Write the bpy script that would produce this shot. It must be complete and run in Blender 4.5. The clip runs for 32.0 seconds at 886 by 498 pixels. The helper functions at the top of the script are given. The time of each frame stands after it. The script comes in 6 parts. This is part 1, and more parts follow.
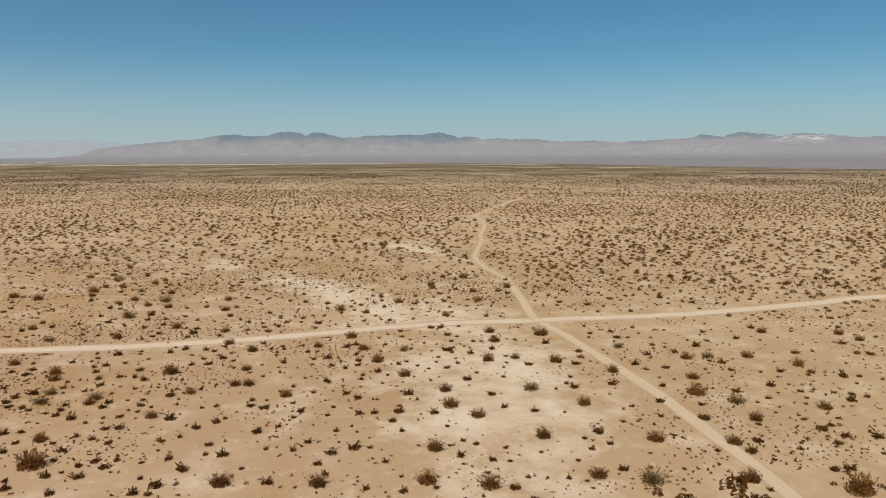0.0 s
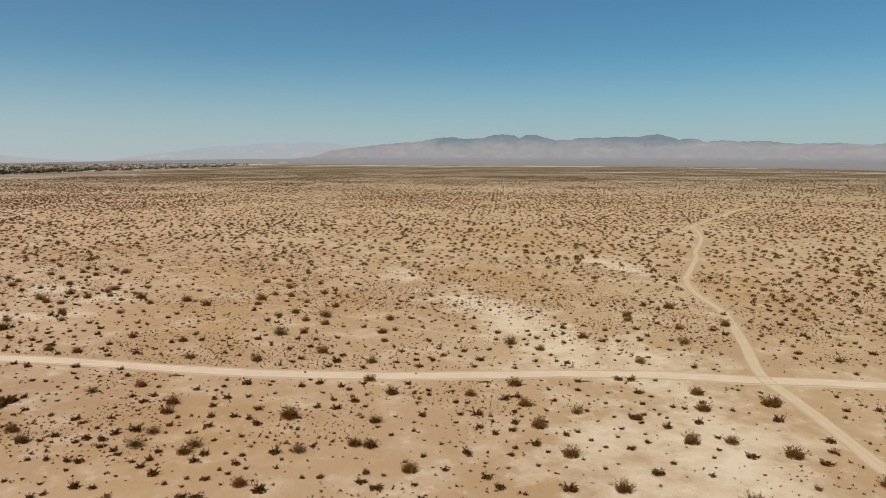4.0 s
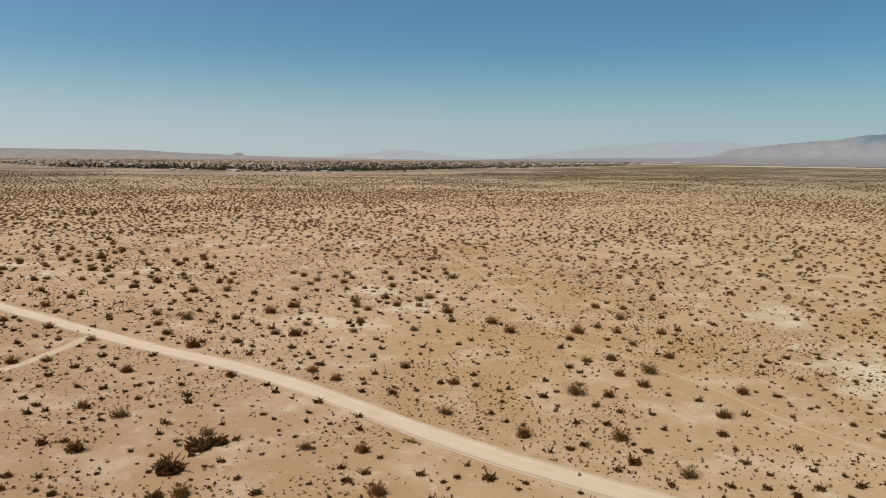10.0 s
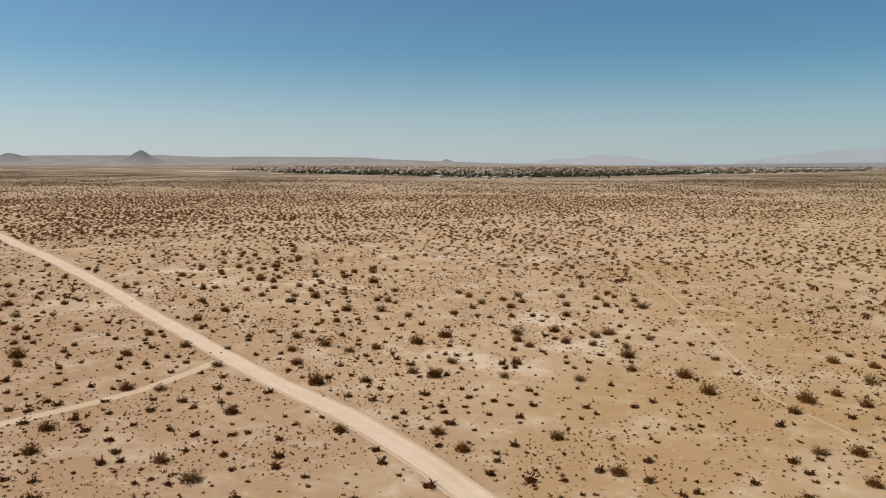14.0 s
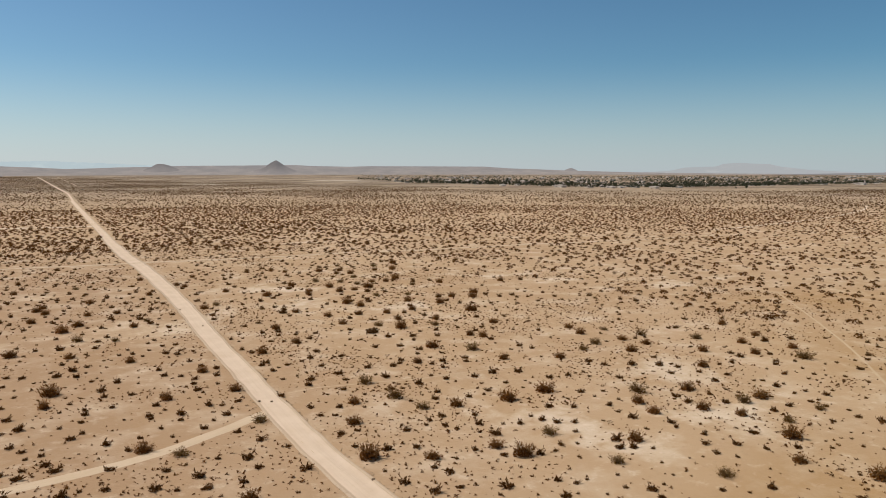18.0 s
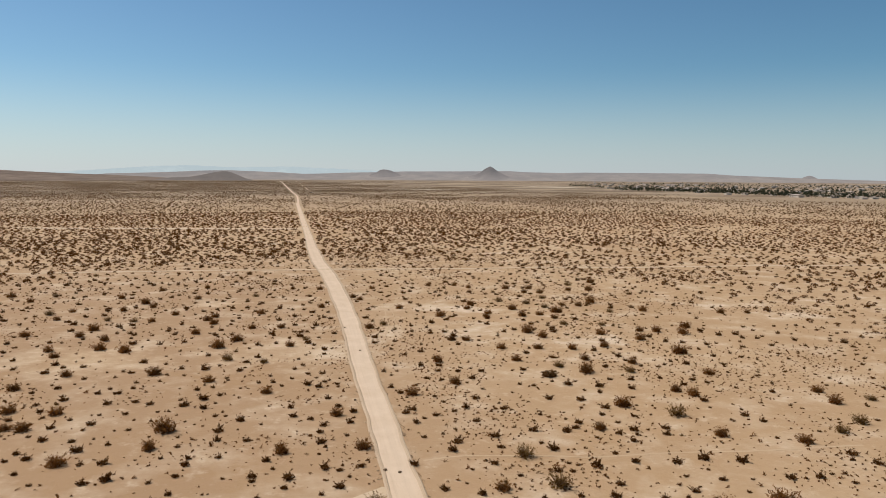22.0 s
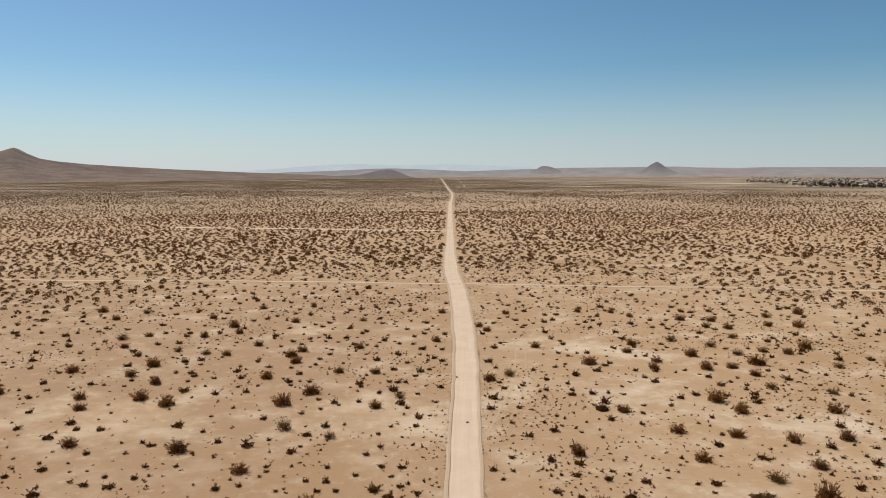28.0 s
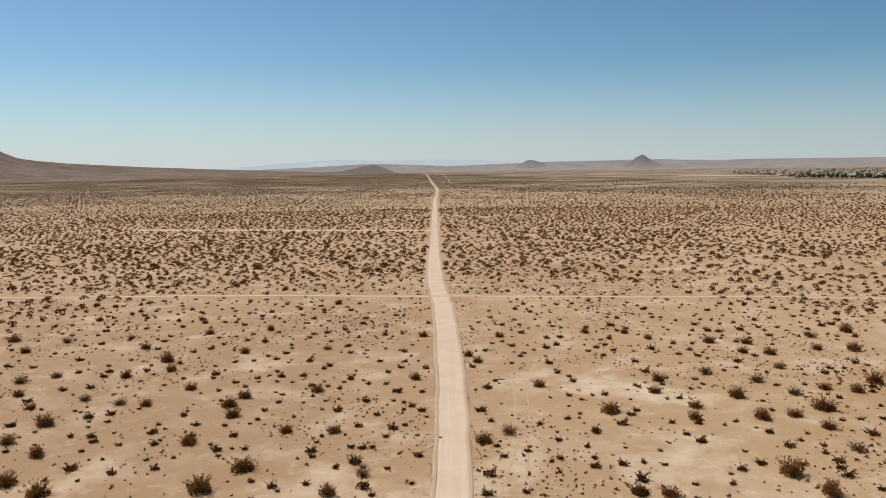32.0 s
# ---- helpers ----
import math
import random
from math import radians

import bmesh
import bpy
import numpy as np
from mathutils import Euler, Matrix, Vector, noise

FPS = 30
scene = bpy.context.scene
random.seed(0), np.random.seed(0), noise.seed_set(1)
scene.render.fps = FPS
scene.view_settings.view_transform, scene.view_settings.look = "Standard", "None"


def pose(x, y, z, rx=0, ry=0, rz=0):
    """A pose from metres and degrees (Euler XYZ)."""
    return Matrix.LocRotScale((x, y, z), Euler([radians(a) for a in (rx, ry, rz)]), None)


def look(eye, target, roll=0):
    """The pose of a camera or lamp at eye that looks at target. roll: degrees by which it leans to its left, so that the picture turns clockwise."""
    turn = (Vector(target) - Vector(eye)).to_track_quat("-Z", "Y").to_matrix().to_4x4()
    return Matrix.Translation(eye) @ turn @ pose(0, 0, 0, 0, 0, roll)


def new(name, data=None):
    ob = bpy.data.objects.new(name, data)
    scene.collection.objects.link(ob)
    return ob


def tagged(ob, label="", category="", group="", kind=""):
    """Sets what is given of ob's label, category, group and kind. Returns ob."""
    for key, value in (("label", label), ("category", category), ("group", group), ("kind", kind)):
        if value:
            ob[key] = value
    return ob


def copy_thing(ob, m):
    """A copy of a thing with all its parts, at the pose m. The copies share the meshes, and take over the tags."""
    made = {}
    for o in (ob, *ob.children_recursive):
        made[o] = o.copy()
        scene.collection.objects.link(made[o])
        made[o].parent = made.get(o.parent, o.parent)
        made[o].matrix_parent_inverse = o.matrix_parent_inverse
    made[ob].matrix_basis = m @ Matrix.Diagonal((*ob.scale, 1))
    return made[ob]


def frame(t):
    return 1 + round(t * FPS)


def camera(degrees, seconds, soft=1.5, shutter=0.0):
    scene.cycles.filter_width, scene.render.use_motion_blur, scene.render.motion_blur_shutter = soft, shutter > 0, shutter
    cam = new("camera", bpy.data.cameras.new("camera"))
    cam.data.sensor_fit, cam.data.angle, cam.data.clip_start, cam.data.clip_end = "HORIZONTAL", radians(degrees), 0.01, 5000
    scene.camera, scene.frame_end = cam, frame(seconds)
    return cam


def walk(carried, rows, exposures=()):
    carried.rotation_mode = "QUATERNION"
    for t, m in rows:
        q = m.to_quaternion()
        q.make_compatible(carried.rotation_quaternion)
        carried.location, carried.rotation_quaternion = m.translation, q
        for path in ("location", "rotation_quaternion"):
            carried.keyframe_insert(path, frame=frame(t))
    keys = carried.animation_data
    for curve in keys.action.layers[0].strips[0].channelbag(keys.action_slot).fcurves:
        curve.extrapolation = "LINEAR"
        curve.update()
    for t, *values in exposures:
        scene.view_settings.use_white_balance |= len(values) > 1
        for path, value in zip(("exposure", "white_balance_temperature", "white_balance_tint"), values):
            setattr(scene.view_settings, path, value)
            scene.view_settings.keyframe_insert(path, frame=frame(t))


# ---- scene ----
cam = camera(63.54, 32.0, soft=0.9)


def aim(x, y, z, heading, tilt, lean):
    """Camera pose: heading clockwise from +y, tilt up from level, lean, in degrees."""
    return pose(x, y, z, 90 + tilt, 0, -heading) @ pose(0, 0, 0, 0, 0, lean)


FLIGHT = [
    (0.0, -122.85, -104.25, 30.25, 102.13, -7.44, -0.24),
    (0.5, -119.87, -105.39, 30.25, 100.23, -7.38, -0.19),
    (1.0, -116.88, -106.55, 30.26, 98.01, -7.32, -0.07),
    (1.5, -113.87, -107.70, 30.29, 95.80, -7.32, -0.07),
    (2.0, -110.87, -108.76, 30.32, 93.51, -7.29, -0.02),
    (2.5, -107.87, -109.71, 30.35, 91.34, -7.28, 0.08),
    (3.0, -104.89, -110.55, 30.37, 89.12, -7.28, 0.21),
    (3.5, -101.87, -111.22, 30.35, 86.97, -7.23, 0.16),
    (5.5, -89.28, -112.98, 30.13, 79.67, -7.36, 0.10),
    (6.0, -86.21, -113.24, 30.08, 76.24, -7.33, 0.21),
    (6.5, -83.16, -113.44, 30.01, 73.08, -7.28, 0.26),
    (7.0, -80.11, -113.45, 29.97, 70.42, -7.28, 0.27),
    (7.5, -77.04, -113.28, 29.95, 68.99, -7.32, 0.28),
    (8.0, -73.99, -112.99, 29.96, 67.81, -7.41, 0.28),
    (8.5, -70.99, -112.58, 29.98, 64.70, -7.43, 0.31),
    (9.0, -67.90, -112.08, 29.97, 61.06, -7.45, 0.44),
    (9.5, -64.86, -111.44, 29.91, 57.85, -7.47, 0.43),
    (10.0, -61.89, -110.66, 29.85, 54.74, -7.44, 0.49),
    (10.5, -58.98, -109.76, 29.80, 51.57, -7.40, 0.52),
    (11.0, -56.15, -108.72, 29.76, 48.46, -7.38, 0.51),
    (11.5, -53.38, -107.55, 29.75, 46.97, -7.37, 0.48),
    (12.0, -50.67, -106.30, 29.74, 45.61, -7.31, 0.42),
    (12.5, -48.03, -104.91, 29.73, 43.60, -7.23, 0.35),
    (13.0, -45.39, -103.41, 29.74, 41.80, -7.14, 0.28),
    (13.5, -42.81, -101.77, 29.79, 40.30, -7.13, 0.19),
    (14.0, -40.35, -100.07, 29.84, 38.42, -7.06, 0.13),
    (14.5, -37.99, -98.31, 29.88, 36.24, -6.96, 0.08),
    (15.0, -35.74, -96.53, 29.91, 33.97, -6.84, 0.15),
    (15.5, -33.58, -94.60, 29.94, 32.22, -6.76, 0.12),
    (17.5, -25.48, -85.81, 30.00, 29.53, -6.41, 0.01),
    (18.0, -23.51, -83.48, 30.02, 28.59, -6.35, -0.05),
    (18.5, -21.61, -81.08, 30.04, 27.64, -6.30, -0.12),
    (19.0, -19.76, -78.61, 30.05, 26.54, -6.28, -0.18),
    (19.5, -18.01, -76.12, 30.04, 24.25, -6.19, -0.09),
    (20.0, -16.30, -73.53, 30.05, 22.16, -6.14, -0.02),
    (20.5, -14.58, -70.91, 30.06, 20.42, -6.09, -0.02),
    (21.0, -12.97, -68.18, 30.04, 19.72, -6.12, -0.10),
    (21.5, -11.45, -65.39, 30.00, 15.89, -6.01, 0.09),
    (22.0, -9.91, -62.60, 29.94, 11.73, -5.89, 0.31),
    (22.5, -8.57, -59.74, 29.92, 10.81, -5.90, 0.28),
    (23.0, -7.32, -56.82, 29.91, 8.11, -5.88, 0.32),
    (23.5, -6.14, -53.83, 29.89, 4.93, -5.84, 0.38),
    (24.0, -4.93, -50.83, 29.87, 2.11, -5.83, 0.44),
    (24.5, -3.99, -47.82, 29.85, 2.29, -5.86, 0.26),
    (25.0, -3.25, -44.75, 29.84, 0.91, -5.87, 0.22),
    (25.5, -2.53, -41.57, 29.84, -2.04, -5.85, 0.32),
    (27.5, -0.84, -28.71, 29.99, -1.28, -6.08, -0.08),
    (28.0, -0.59, -25.52, 30.01, -1.10, -6.15, -0.19),
    (28.5, -0.46, -22.28, 30.04, -0.93, -6.25, -0.29),
    (29.0, -0.37, -19.04, 30.06, -0.74, -6.35, -0.38),
    (29.5, -0.31, -15.80, 30.07, -0.58, -6.43, -0.45),
    (30.0, -0.24, -12.61, 30.07, -0.40, -6.49, -0.54),
    (30.5, -0.16, -9.46, 30.05, -0.25, -6.51, -0.63),
    (31.0, -0.13, -6.31, 30.05, -0.10, -6.53, -0.71),
    (31.5, -0.08, -3.14, 30.06, 0.06, -6.56, -0.78),
    (32.0, 0.00, 0.00, 30.06, 0.00, -6.55, -0.83),
]
walk(cam, [(row[0], aim(*row[1:])) for row in FLIGHT])

# ---- world, sun, exposure ----
SUN_HEADING, SUN_HEIGHT = -52.0, 54.0
world = bpy.data.worlds.new("sky_world")
scene.world = world
world.use_nodes = True
wn = world.node_tree.nodes
sky = wn.new("ShaderNodeTexSky")
sky.sky_type = "NISHITA"
sky.sun_disc = False
sky.sun_elevation = radians(SUN_HEIGHT)
sky.sun_rotation = radians(SUN_HEADING)
sky.altitude = 700.0
sky.air_density = 1.0
sky.dust_density = 0.25
sky.ozone_density = 2.5
wl = world.node_tree.links
wn["Background"].inputs["Strength"].default_value = 0.072
# clear desert sky: deep blue-green above, pale haze along the horizon
tint = wn.new("ShaderNodeMix")
tint.data_type, tint.blend_type = "RGBA", "MULTIPLY"
low = wn.new("ShaderNodeMapRange")
for key, value in (("From Min", 0.22), ("From Max", 0.55), ("To Min", 1.0), ("To Max", 0.0)):
    low.inputs[key].default_value = value
wl.new(sky.outputs[0], tint.inputs[6])
up = wn.new("ShaderNodeSeparateXYZ")
wl.new(wn.new("ShaderNodeTexCoord").outputs["Generated"], up.inputs[0])
wl.new(up.outputs["Z"], low.inputs["Value"])
wl.new(low.outputs["Result"], tint.inputs[0])
# brighter towards the sun's side
side = wn.new("ShaderNodeVectorMath")
side.operation = "DOT_PRODUCT"
side.inputs[1].default_value = (math.sin(radians(SUN_HEADING)), math.cos(radians(SUN_HEADING)), 0.0)
toward = wn.new("ShaderNodeMapRange")
toward.inputs["From Min"].default_value, toward.inputs["From Max"].default_value = -0.9, 0.85
wl.new(up.inputs[0].links[0].from_socket, side.inputs[0])
wl.new(side.outputs["Value"], toward.inputs["Value"])


def by_side(away, near):
    n = wn.new("ShaderNodeMix")
    n.data_type = "RGBA"
    n.inputs[6].default_value, n.inputs[7].default_value = (*away, 1.0), (*near, 1.0)
    wl.new(toward.outputs["Result"], n.inputs[0])
    return n.outputs[2]


wl.new(by_side((0.54, 0.925, 1.02), (1.0, 1.22, 1.27)), tint.inputs[7])
# drier, less blue light from high up
dry = wn.new("ShaderNodeMix")
dry.data_type, dry.blend_type = "RGBA", "MULTIPLY"
dry.inputs[7].default_value = (1.0, 0.80, 0.54, 1.0)
high = wn.new("ShaderNodeMapRange")
high.inputs["From Min"].default_value, high.inputs["From Max"].default_value = 0.26, 0.6
wl.new(up.outputs["Z"], high.inputs["Value"])
wl.new(high.outputs["Result"], dry.inputs[0])
wl.new(tint.outputs[2], dry.inputs[6])
haze = wn.new("ShaderNodeMapRange")
haze.interpolation_type = "SMOOTHSTEP"
for key, value in (("From Min", 0.15), ("From Max", -0.04), ("To Min", 0.0), ("To Max", 0.85)):
    haze.inputs[key].default_value = value
wl.new(up.outputs["Z"], haze.inputs["Value"])
air = wn.new("ShaderNodeMix")
air.data_type = "RGBA"
wl.new(haze.outputs["Result"], air.inputs[0])
wl.new(dry.outputs[2], air.inputs[6])
wl.new(by_side((5.9, 6.6, 7.4), (8.55, 9.05, 9.9)), air.inputs[7])
wl.new(air.outputs[2], wn["Background"].inputs["Color"])
sun_data = bpy.data.lights.new("sun", "SUN")
sun_data.energy, sun_data.angle, sun_data.color = 4.35, radians(0.53), (1.0, 0.94, 0.855)
sun = new("sun", sun_data)
sun_way = Vector((math.sin(radians(SUN_HEADING)) * math.cos(radians(SUN_HEIGHT)),
                  math.cos(radians(SUN_HEADING)) * math.cos(radians(SUN_HEIGHT)), math.sin(radians(SUN_HEIGHT))))
sun.matrix_world = look(tuple(sun_way * 200), (0, 0, 0))
scene.view_settings.exposure = -0.08


# ---- plan: roads, patches, heights ----
def catmull(pts, step):
    """A smooth line through plan points, with points about step metres apart."""
    p = np.array(pts, float)
    p = np.vstack([2 * p[0] - p[1], p, 2 * p[-1] - p[-2]])
    out = []
    for i in range(1, len(p) - 2):
        n = max(1, int(np.hypot(*(p[i + 1] - p[i])) / step))
        u = (np.arange(n) / n)[:, None]
        out.append(0.5 * (2 * p[i] + (p[i + 1] - p[i - 1]) * u + (2 * p[i - 1] - 5 * p[i] + 4 * p[i + 1] - p[i + 2]) * u ** 2
                          + (3 * p[i] - p[i - 1] - 3 * p[i + 1] + p[i + 2]) * u ** 3))
    out.append(p[-2:-1])
    return np.vstack(out)


MAIN_ROAD = [(5.5, -330), (3.8, -229), (1.4, -210), (-0.8, -188), (-1.6, -170), (-0.9, -158), (0.0, -147), (0.8, -140), (1.3, -132), (0.7, -119), (-0.5, -112), (-1.7, -104),
             (-2.5, -96), (-2.8, -86), (-2.8, -76), (-2.1, -65), (-0.5, -54), (0.7, -42), (1.1, -30), (0.5, -18), (0.0, -6), (0.0, 3), (0.1, 12), (0.2, 24), (0.2, 40), (0.4, 58),
             (0.75, 78), (0.8, 100), (0.5, 124), (-0.4, 155), (-2.1, 187), (-3, 233), (-3.6, 309), (-5, 456), (-7, 700)]
FAR_ROAD = [(-6.4, 702), (-6, 780), (-7, 979), (-15, 1235), (-25, 1597), (-47, 2404), (-74, 3300)]
FAR_ROAD_EAST = [(17, 1400), (13, 1877), (6, 2670), (-4, 3300)]
SIDE_TRACK = [(-113, -141.5), (-88, -144), (-70, -147.4), (-57, -148.6), (-39, -149.7), (-17, -149.3), (-7, -149), (3, -148.6), (18, -151.6), (32, -154), (43, -155.8),
              (54, -156), (67, -156), (82, -158), (94, -161.6), (107, -166), (124, -171.4), (142, -176), (163, -183), (188, -190), (209, -194), (226, -195.5)]
TRACK_FORK_NORTH = [(226, -195.5), (270, -217), (286, -227), (324, -244), (392, -284)]
TRACK_FORK_SOUTH = [(220, -195), (209, -200), (188, -210), (173, -223), (156, -241), (128, -272)]
SPUR = [(-1.5, 2.8), (-8, -1), (-14, -4), (-20, -6), (-30, -8), (-46, -10), (-72, -13), (-110, -16)]
CROSS_TRACK = [(-190, 178), (-108, 172), (-52, 169), (-3, 165), (42, 161), (98, 155), (165, 148), (260, 140)]
FAR_CROSS_TRACK = [(-160, 366), (-85, 353), (-50, 346), (-4, 337)]
WHEEL_TRACK = [(3.0, 55), (6.0, 67), (8.0, 76), (8.4, 83), (9.2, 91), (9.8, 102)]
WHEEL_TRACK_OLD = [(4.6, 54), (7.7, 66), (9.3, 77), (10.4, 86), (11.2, 99)]
PATH_EAST = [(3, 9.2), (7, 9.6), (11, 8.8), (18, 7.2), (21, 6.3), (30, 5.8), (40, 4.4), (52, 3.6)]
TRACK_FAR_NORTHEAST = [(262, 164), (296, 169), (395, 191), (499, 231), (565, 267)]
TRACK_FAR_EAST = [(420, 120), (438, 125), (470, 131), (503, 139)]
FOOTPATH = [(130, 28), (98, -8), (72, -33), (53, -52), (47.5, -56.5), (41.2, -70.2), (32.4, -87.1), (25.5, -97.4), (21.9, -105.8)]
LINES = [(catmull(MAIN_ROAD, 3.0), 2.6), (catmull(SIDE_TRACK, 3.0), 1.6), (catmull(SPUR, 2.0), 1.1), (catmull(CROSS_TRACK, 4.0), 1.4),
         (catmull(FAR_CROSS_TRACK, 4.0), 3.6), (catmull(FAR_ROAD, 8.0), 2.2), (catmull(TRACK_FORK_NORTH, 5.0), 1.5),
         (catmull(TRACK_FORK_SOUTH, 5.0), 1.5), (catmull(FOOTPATH, 3.0), 0.4), (catmull(PATH_EAST, 3.0), 0.3), (catmull(WHEEL_TRACK, 3.0), 0.3)]

# pale alkali flats: x, y, radius across, radius along, turn in degrees
PALE = [(43, -110, 25, 8.5, 31), (86, -86, 10, 5, 27), (29.5, -115, 14, 8, 10), (15.7, -121.7, 18, 8, 8), (-33, -130, 34, 13, -12), (5.5, -134, 16, 8, 0), (12, 101, 4.5, 3, 10), (-43, 60, 12, 9, -30),
        (-9, 60, 13, 9.5, -10), (24, 70, 9, 4, 40), (40, 57, 9, 4, 0), (49, -25, 9, 4, 0), (29, -20, 10, 3.5, -70), (97, 72, 7, 4.5, -20), (118, 52, 8, 5, 10), (86, 86, 6, 4, 30), (-26, 108, 9, 2.5, 15), (24, 94, 11, 5, -25),
        (7.0, 70, 2.2, 8, 0), (58, -8, 9, 6, 40), (66, 203, 20, 3, -5), (108, -144, 26, 7, 20)]
OCHRE = [(78, -115, 34, 16, 30), (14, -60, 22, 14, 0), (-25, -75, 16, 18, 0), (42, -62, 14, 22, 30), (-20, 45, 12, 14, 0), (68, -169, 30, 12, 0), (-30, 4, 20, 28, 0), (-34, -45, 20, 22, 0), (36, -47, 20, 13, 20), (-52, 40, 10, 30, 0),
         (88, -28, 42, 18, 70), (130, 18, 30, 16, -15), (180, -115, 60, 26, 30), (48, -78, 20, 10, 20), (75, -50, 22, 12, 40)]

_noise_rng = np.random.RandomState(7)
_TABLE = _noise_rng.rand(256, 256)


def vnoise(x, y, size, shift=0):
    """Smooth noise from 0 to 1 over the plan, with cells of that size in metres."""
    x, y = np.asarray(x, float) / size + shift * 17.3, np.asarray(y, float) / size + shift * 9.1
    xi, yi = np.floor(x).astype(int), np.floor(y).astype(int)
    u, v = x - xi, y - yi
    u, v = u * u * (3 - 2 * u), v * v * (3 - 2 * v)
    a, b = _TABLE[xi % 256, yi % 256], _TABLE[(xi + 1) % 256, yi % 256]
    c, d = _TABLE[xi % 256, (yi + 1) % 256], _TABLE[(xi + 1) % 256, (yi + 1) % 256]
    return (a * (1 - u) + b * u) * (1 - v) + (c * (1 - u) + d * u) * v


def ground_z(x, y):
    """Height of the ground: a plain with low swells."""
    r = np.hypot(x, y)
    near = 0.30 * (vnoise(x, y, 26, 1) - 0.5) + 0.16 * (vnoise(x, y, 11, 2) - 0.5)
    return near * np.clip(1.6 - r / 400, 0.0, 1.0)


def line_gap(x, y, line):
    """Distance of plan points from a line of close points."""
    best = np.full(np.shape(x), 1e9)
    lo, hi = line.min(0) - 8, line.max(0) + 8
    m = (x > lo[0]) & (x < hi[0]) & (y > lo[1]) & (y < hi[1])
    if not m.any():
        return best
    px, py = x[m], y[m]
    d = np.full(px.shape, 1e9)
    for a, b in zip(line[:-1], line[1:]):
        near = np.abs(px - a[0]) + np.abs(py - a[1]) < 40
        if not near.any():
            continue
        ab = b - a
        u = np.clip(((px[near] - a[0]) * ab[0] + (py[near] - a[1]) * ab[1]) / (ab @ ab), 0, 1)
        d[near] = np.minimum(d[near], np.hypot(px[near] - a[0] - u * ab[0], py[near] - a[1] - u * ab[1]))
    best[m] = d
    return best


def on_patch(x, y, patches):
    best = np.zeros(np.shape(x))
    for cx, cy, ra, rb, turn in patches:
        c, s = math.cos(radians(turn)), math.sin(radians(turn))
        u, v = ((x - cx) * c + (y - cy) * s) / ra, (-(x - cx) * s + (y - cy) * c) / rb
        best = np.maximum(best, np.clip(1.25 - 0.85 * np.hypot(u, v), 0, 1))
    return best


# ---- materials ----
def material(name):
    m = bpy.data.materials.new(name)
    m.use_nodes = True
    return m, m.node_tree.nodes, m.node_tree.links, m.node_tree.nodes["Principled BSDF"]


def noise_node(nodes, links, vec, scale, detail=4.0, rough=0.55):
    n = nodes.new("ShaderNodeTexNoise")
    n.inputs["Scale"].default_value, n.inputs["Detail"].default_value, n.inputs["Roughness"].default_value = scale, detail, rough
    if vec is not None:
        links.new(vec, n.inputs["Vector"])
    return n.outputs["Fac"]


def ramp(nodes, links, fac, lo, hi):
    n = nodes.new("ShaderNodeMapRange")
    n.inputs["From Min"].default_value, n.inputs["From Max"].default_value = lo, hi
    links.new(fac, n.inputs["Value"])
    return n.outputs["Result"]


def mix(nodes, links, fac, a, b, mode="MIX"):
    n = nodes.new("ShaderNodeMix")
    n.data_type, n.blend_type = "RGBA", mode
    for sock, v in ((n.inputs[0], fac), (n.inputs[6], a), (n.inputs[7], b)):
        if isinstance(v, (float, int)):
            sock.default_value = v
        elif isinstance(v, tuple):
            sock.default_value = (*v, 1.0)
        else:
            links.new(v, sock)
    return n.outputs[2]


def math_node(nodes, links, op, a, b=None):
    n = nodes.new("ShaderNodeMath")
    n.operation = op
    for sock, v in zip(n.inputs, (a, b)):
        if v is None:
            continue
        if isinstance(v, (float, int)):
            sock.default_value = v
        else:
            links.new(v, sock)
    return n.outputs[0]


def bump(nodes, links, height, strength, distance, target):
    n = nodes.new("ShaderNodeBump")
    n.inputs["Strength"].default_value, n.inputs["Distance"].default_value = strength, distance
    links.new(height, n.inputs["Height"])
    links.new(n.outputs[0], target.inputs["Normal"])


def attribute(nodes, name):
    n = nodes.new("ShaderNodeAttribute")
    n.attribute_name = name
    return n.outputs["Fac"]


def southeast(nd, lk, pos):
    """0 on the northern plain, 1 where the soil and its plants turn yellower in the southeast."""
    sep = nd.new("ShaderNodeSeparateXYZ")
    lk.new(pos, sep.inputs[0])
    lean = math_node(nd, lk, "SUBTRACT", math_node(nd, lk, "MULTIPLY", sep.outputs[0], 0.5), sep.outputs[1])
    return ramp(nd, lk, lean, 30.0, 150.0)


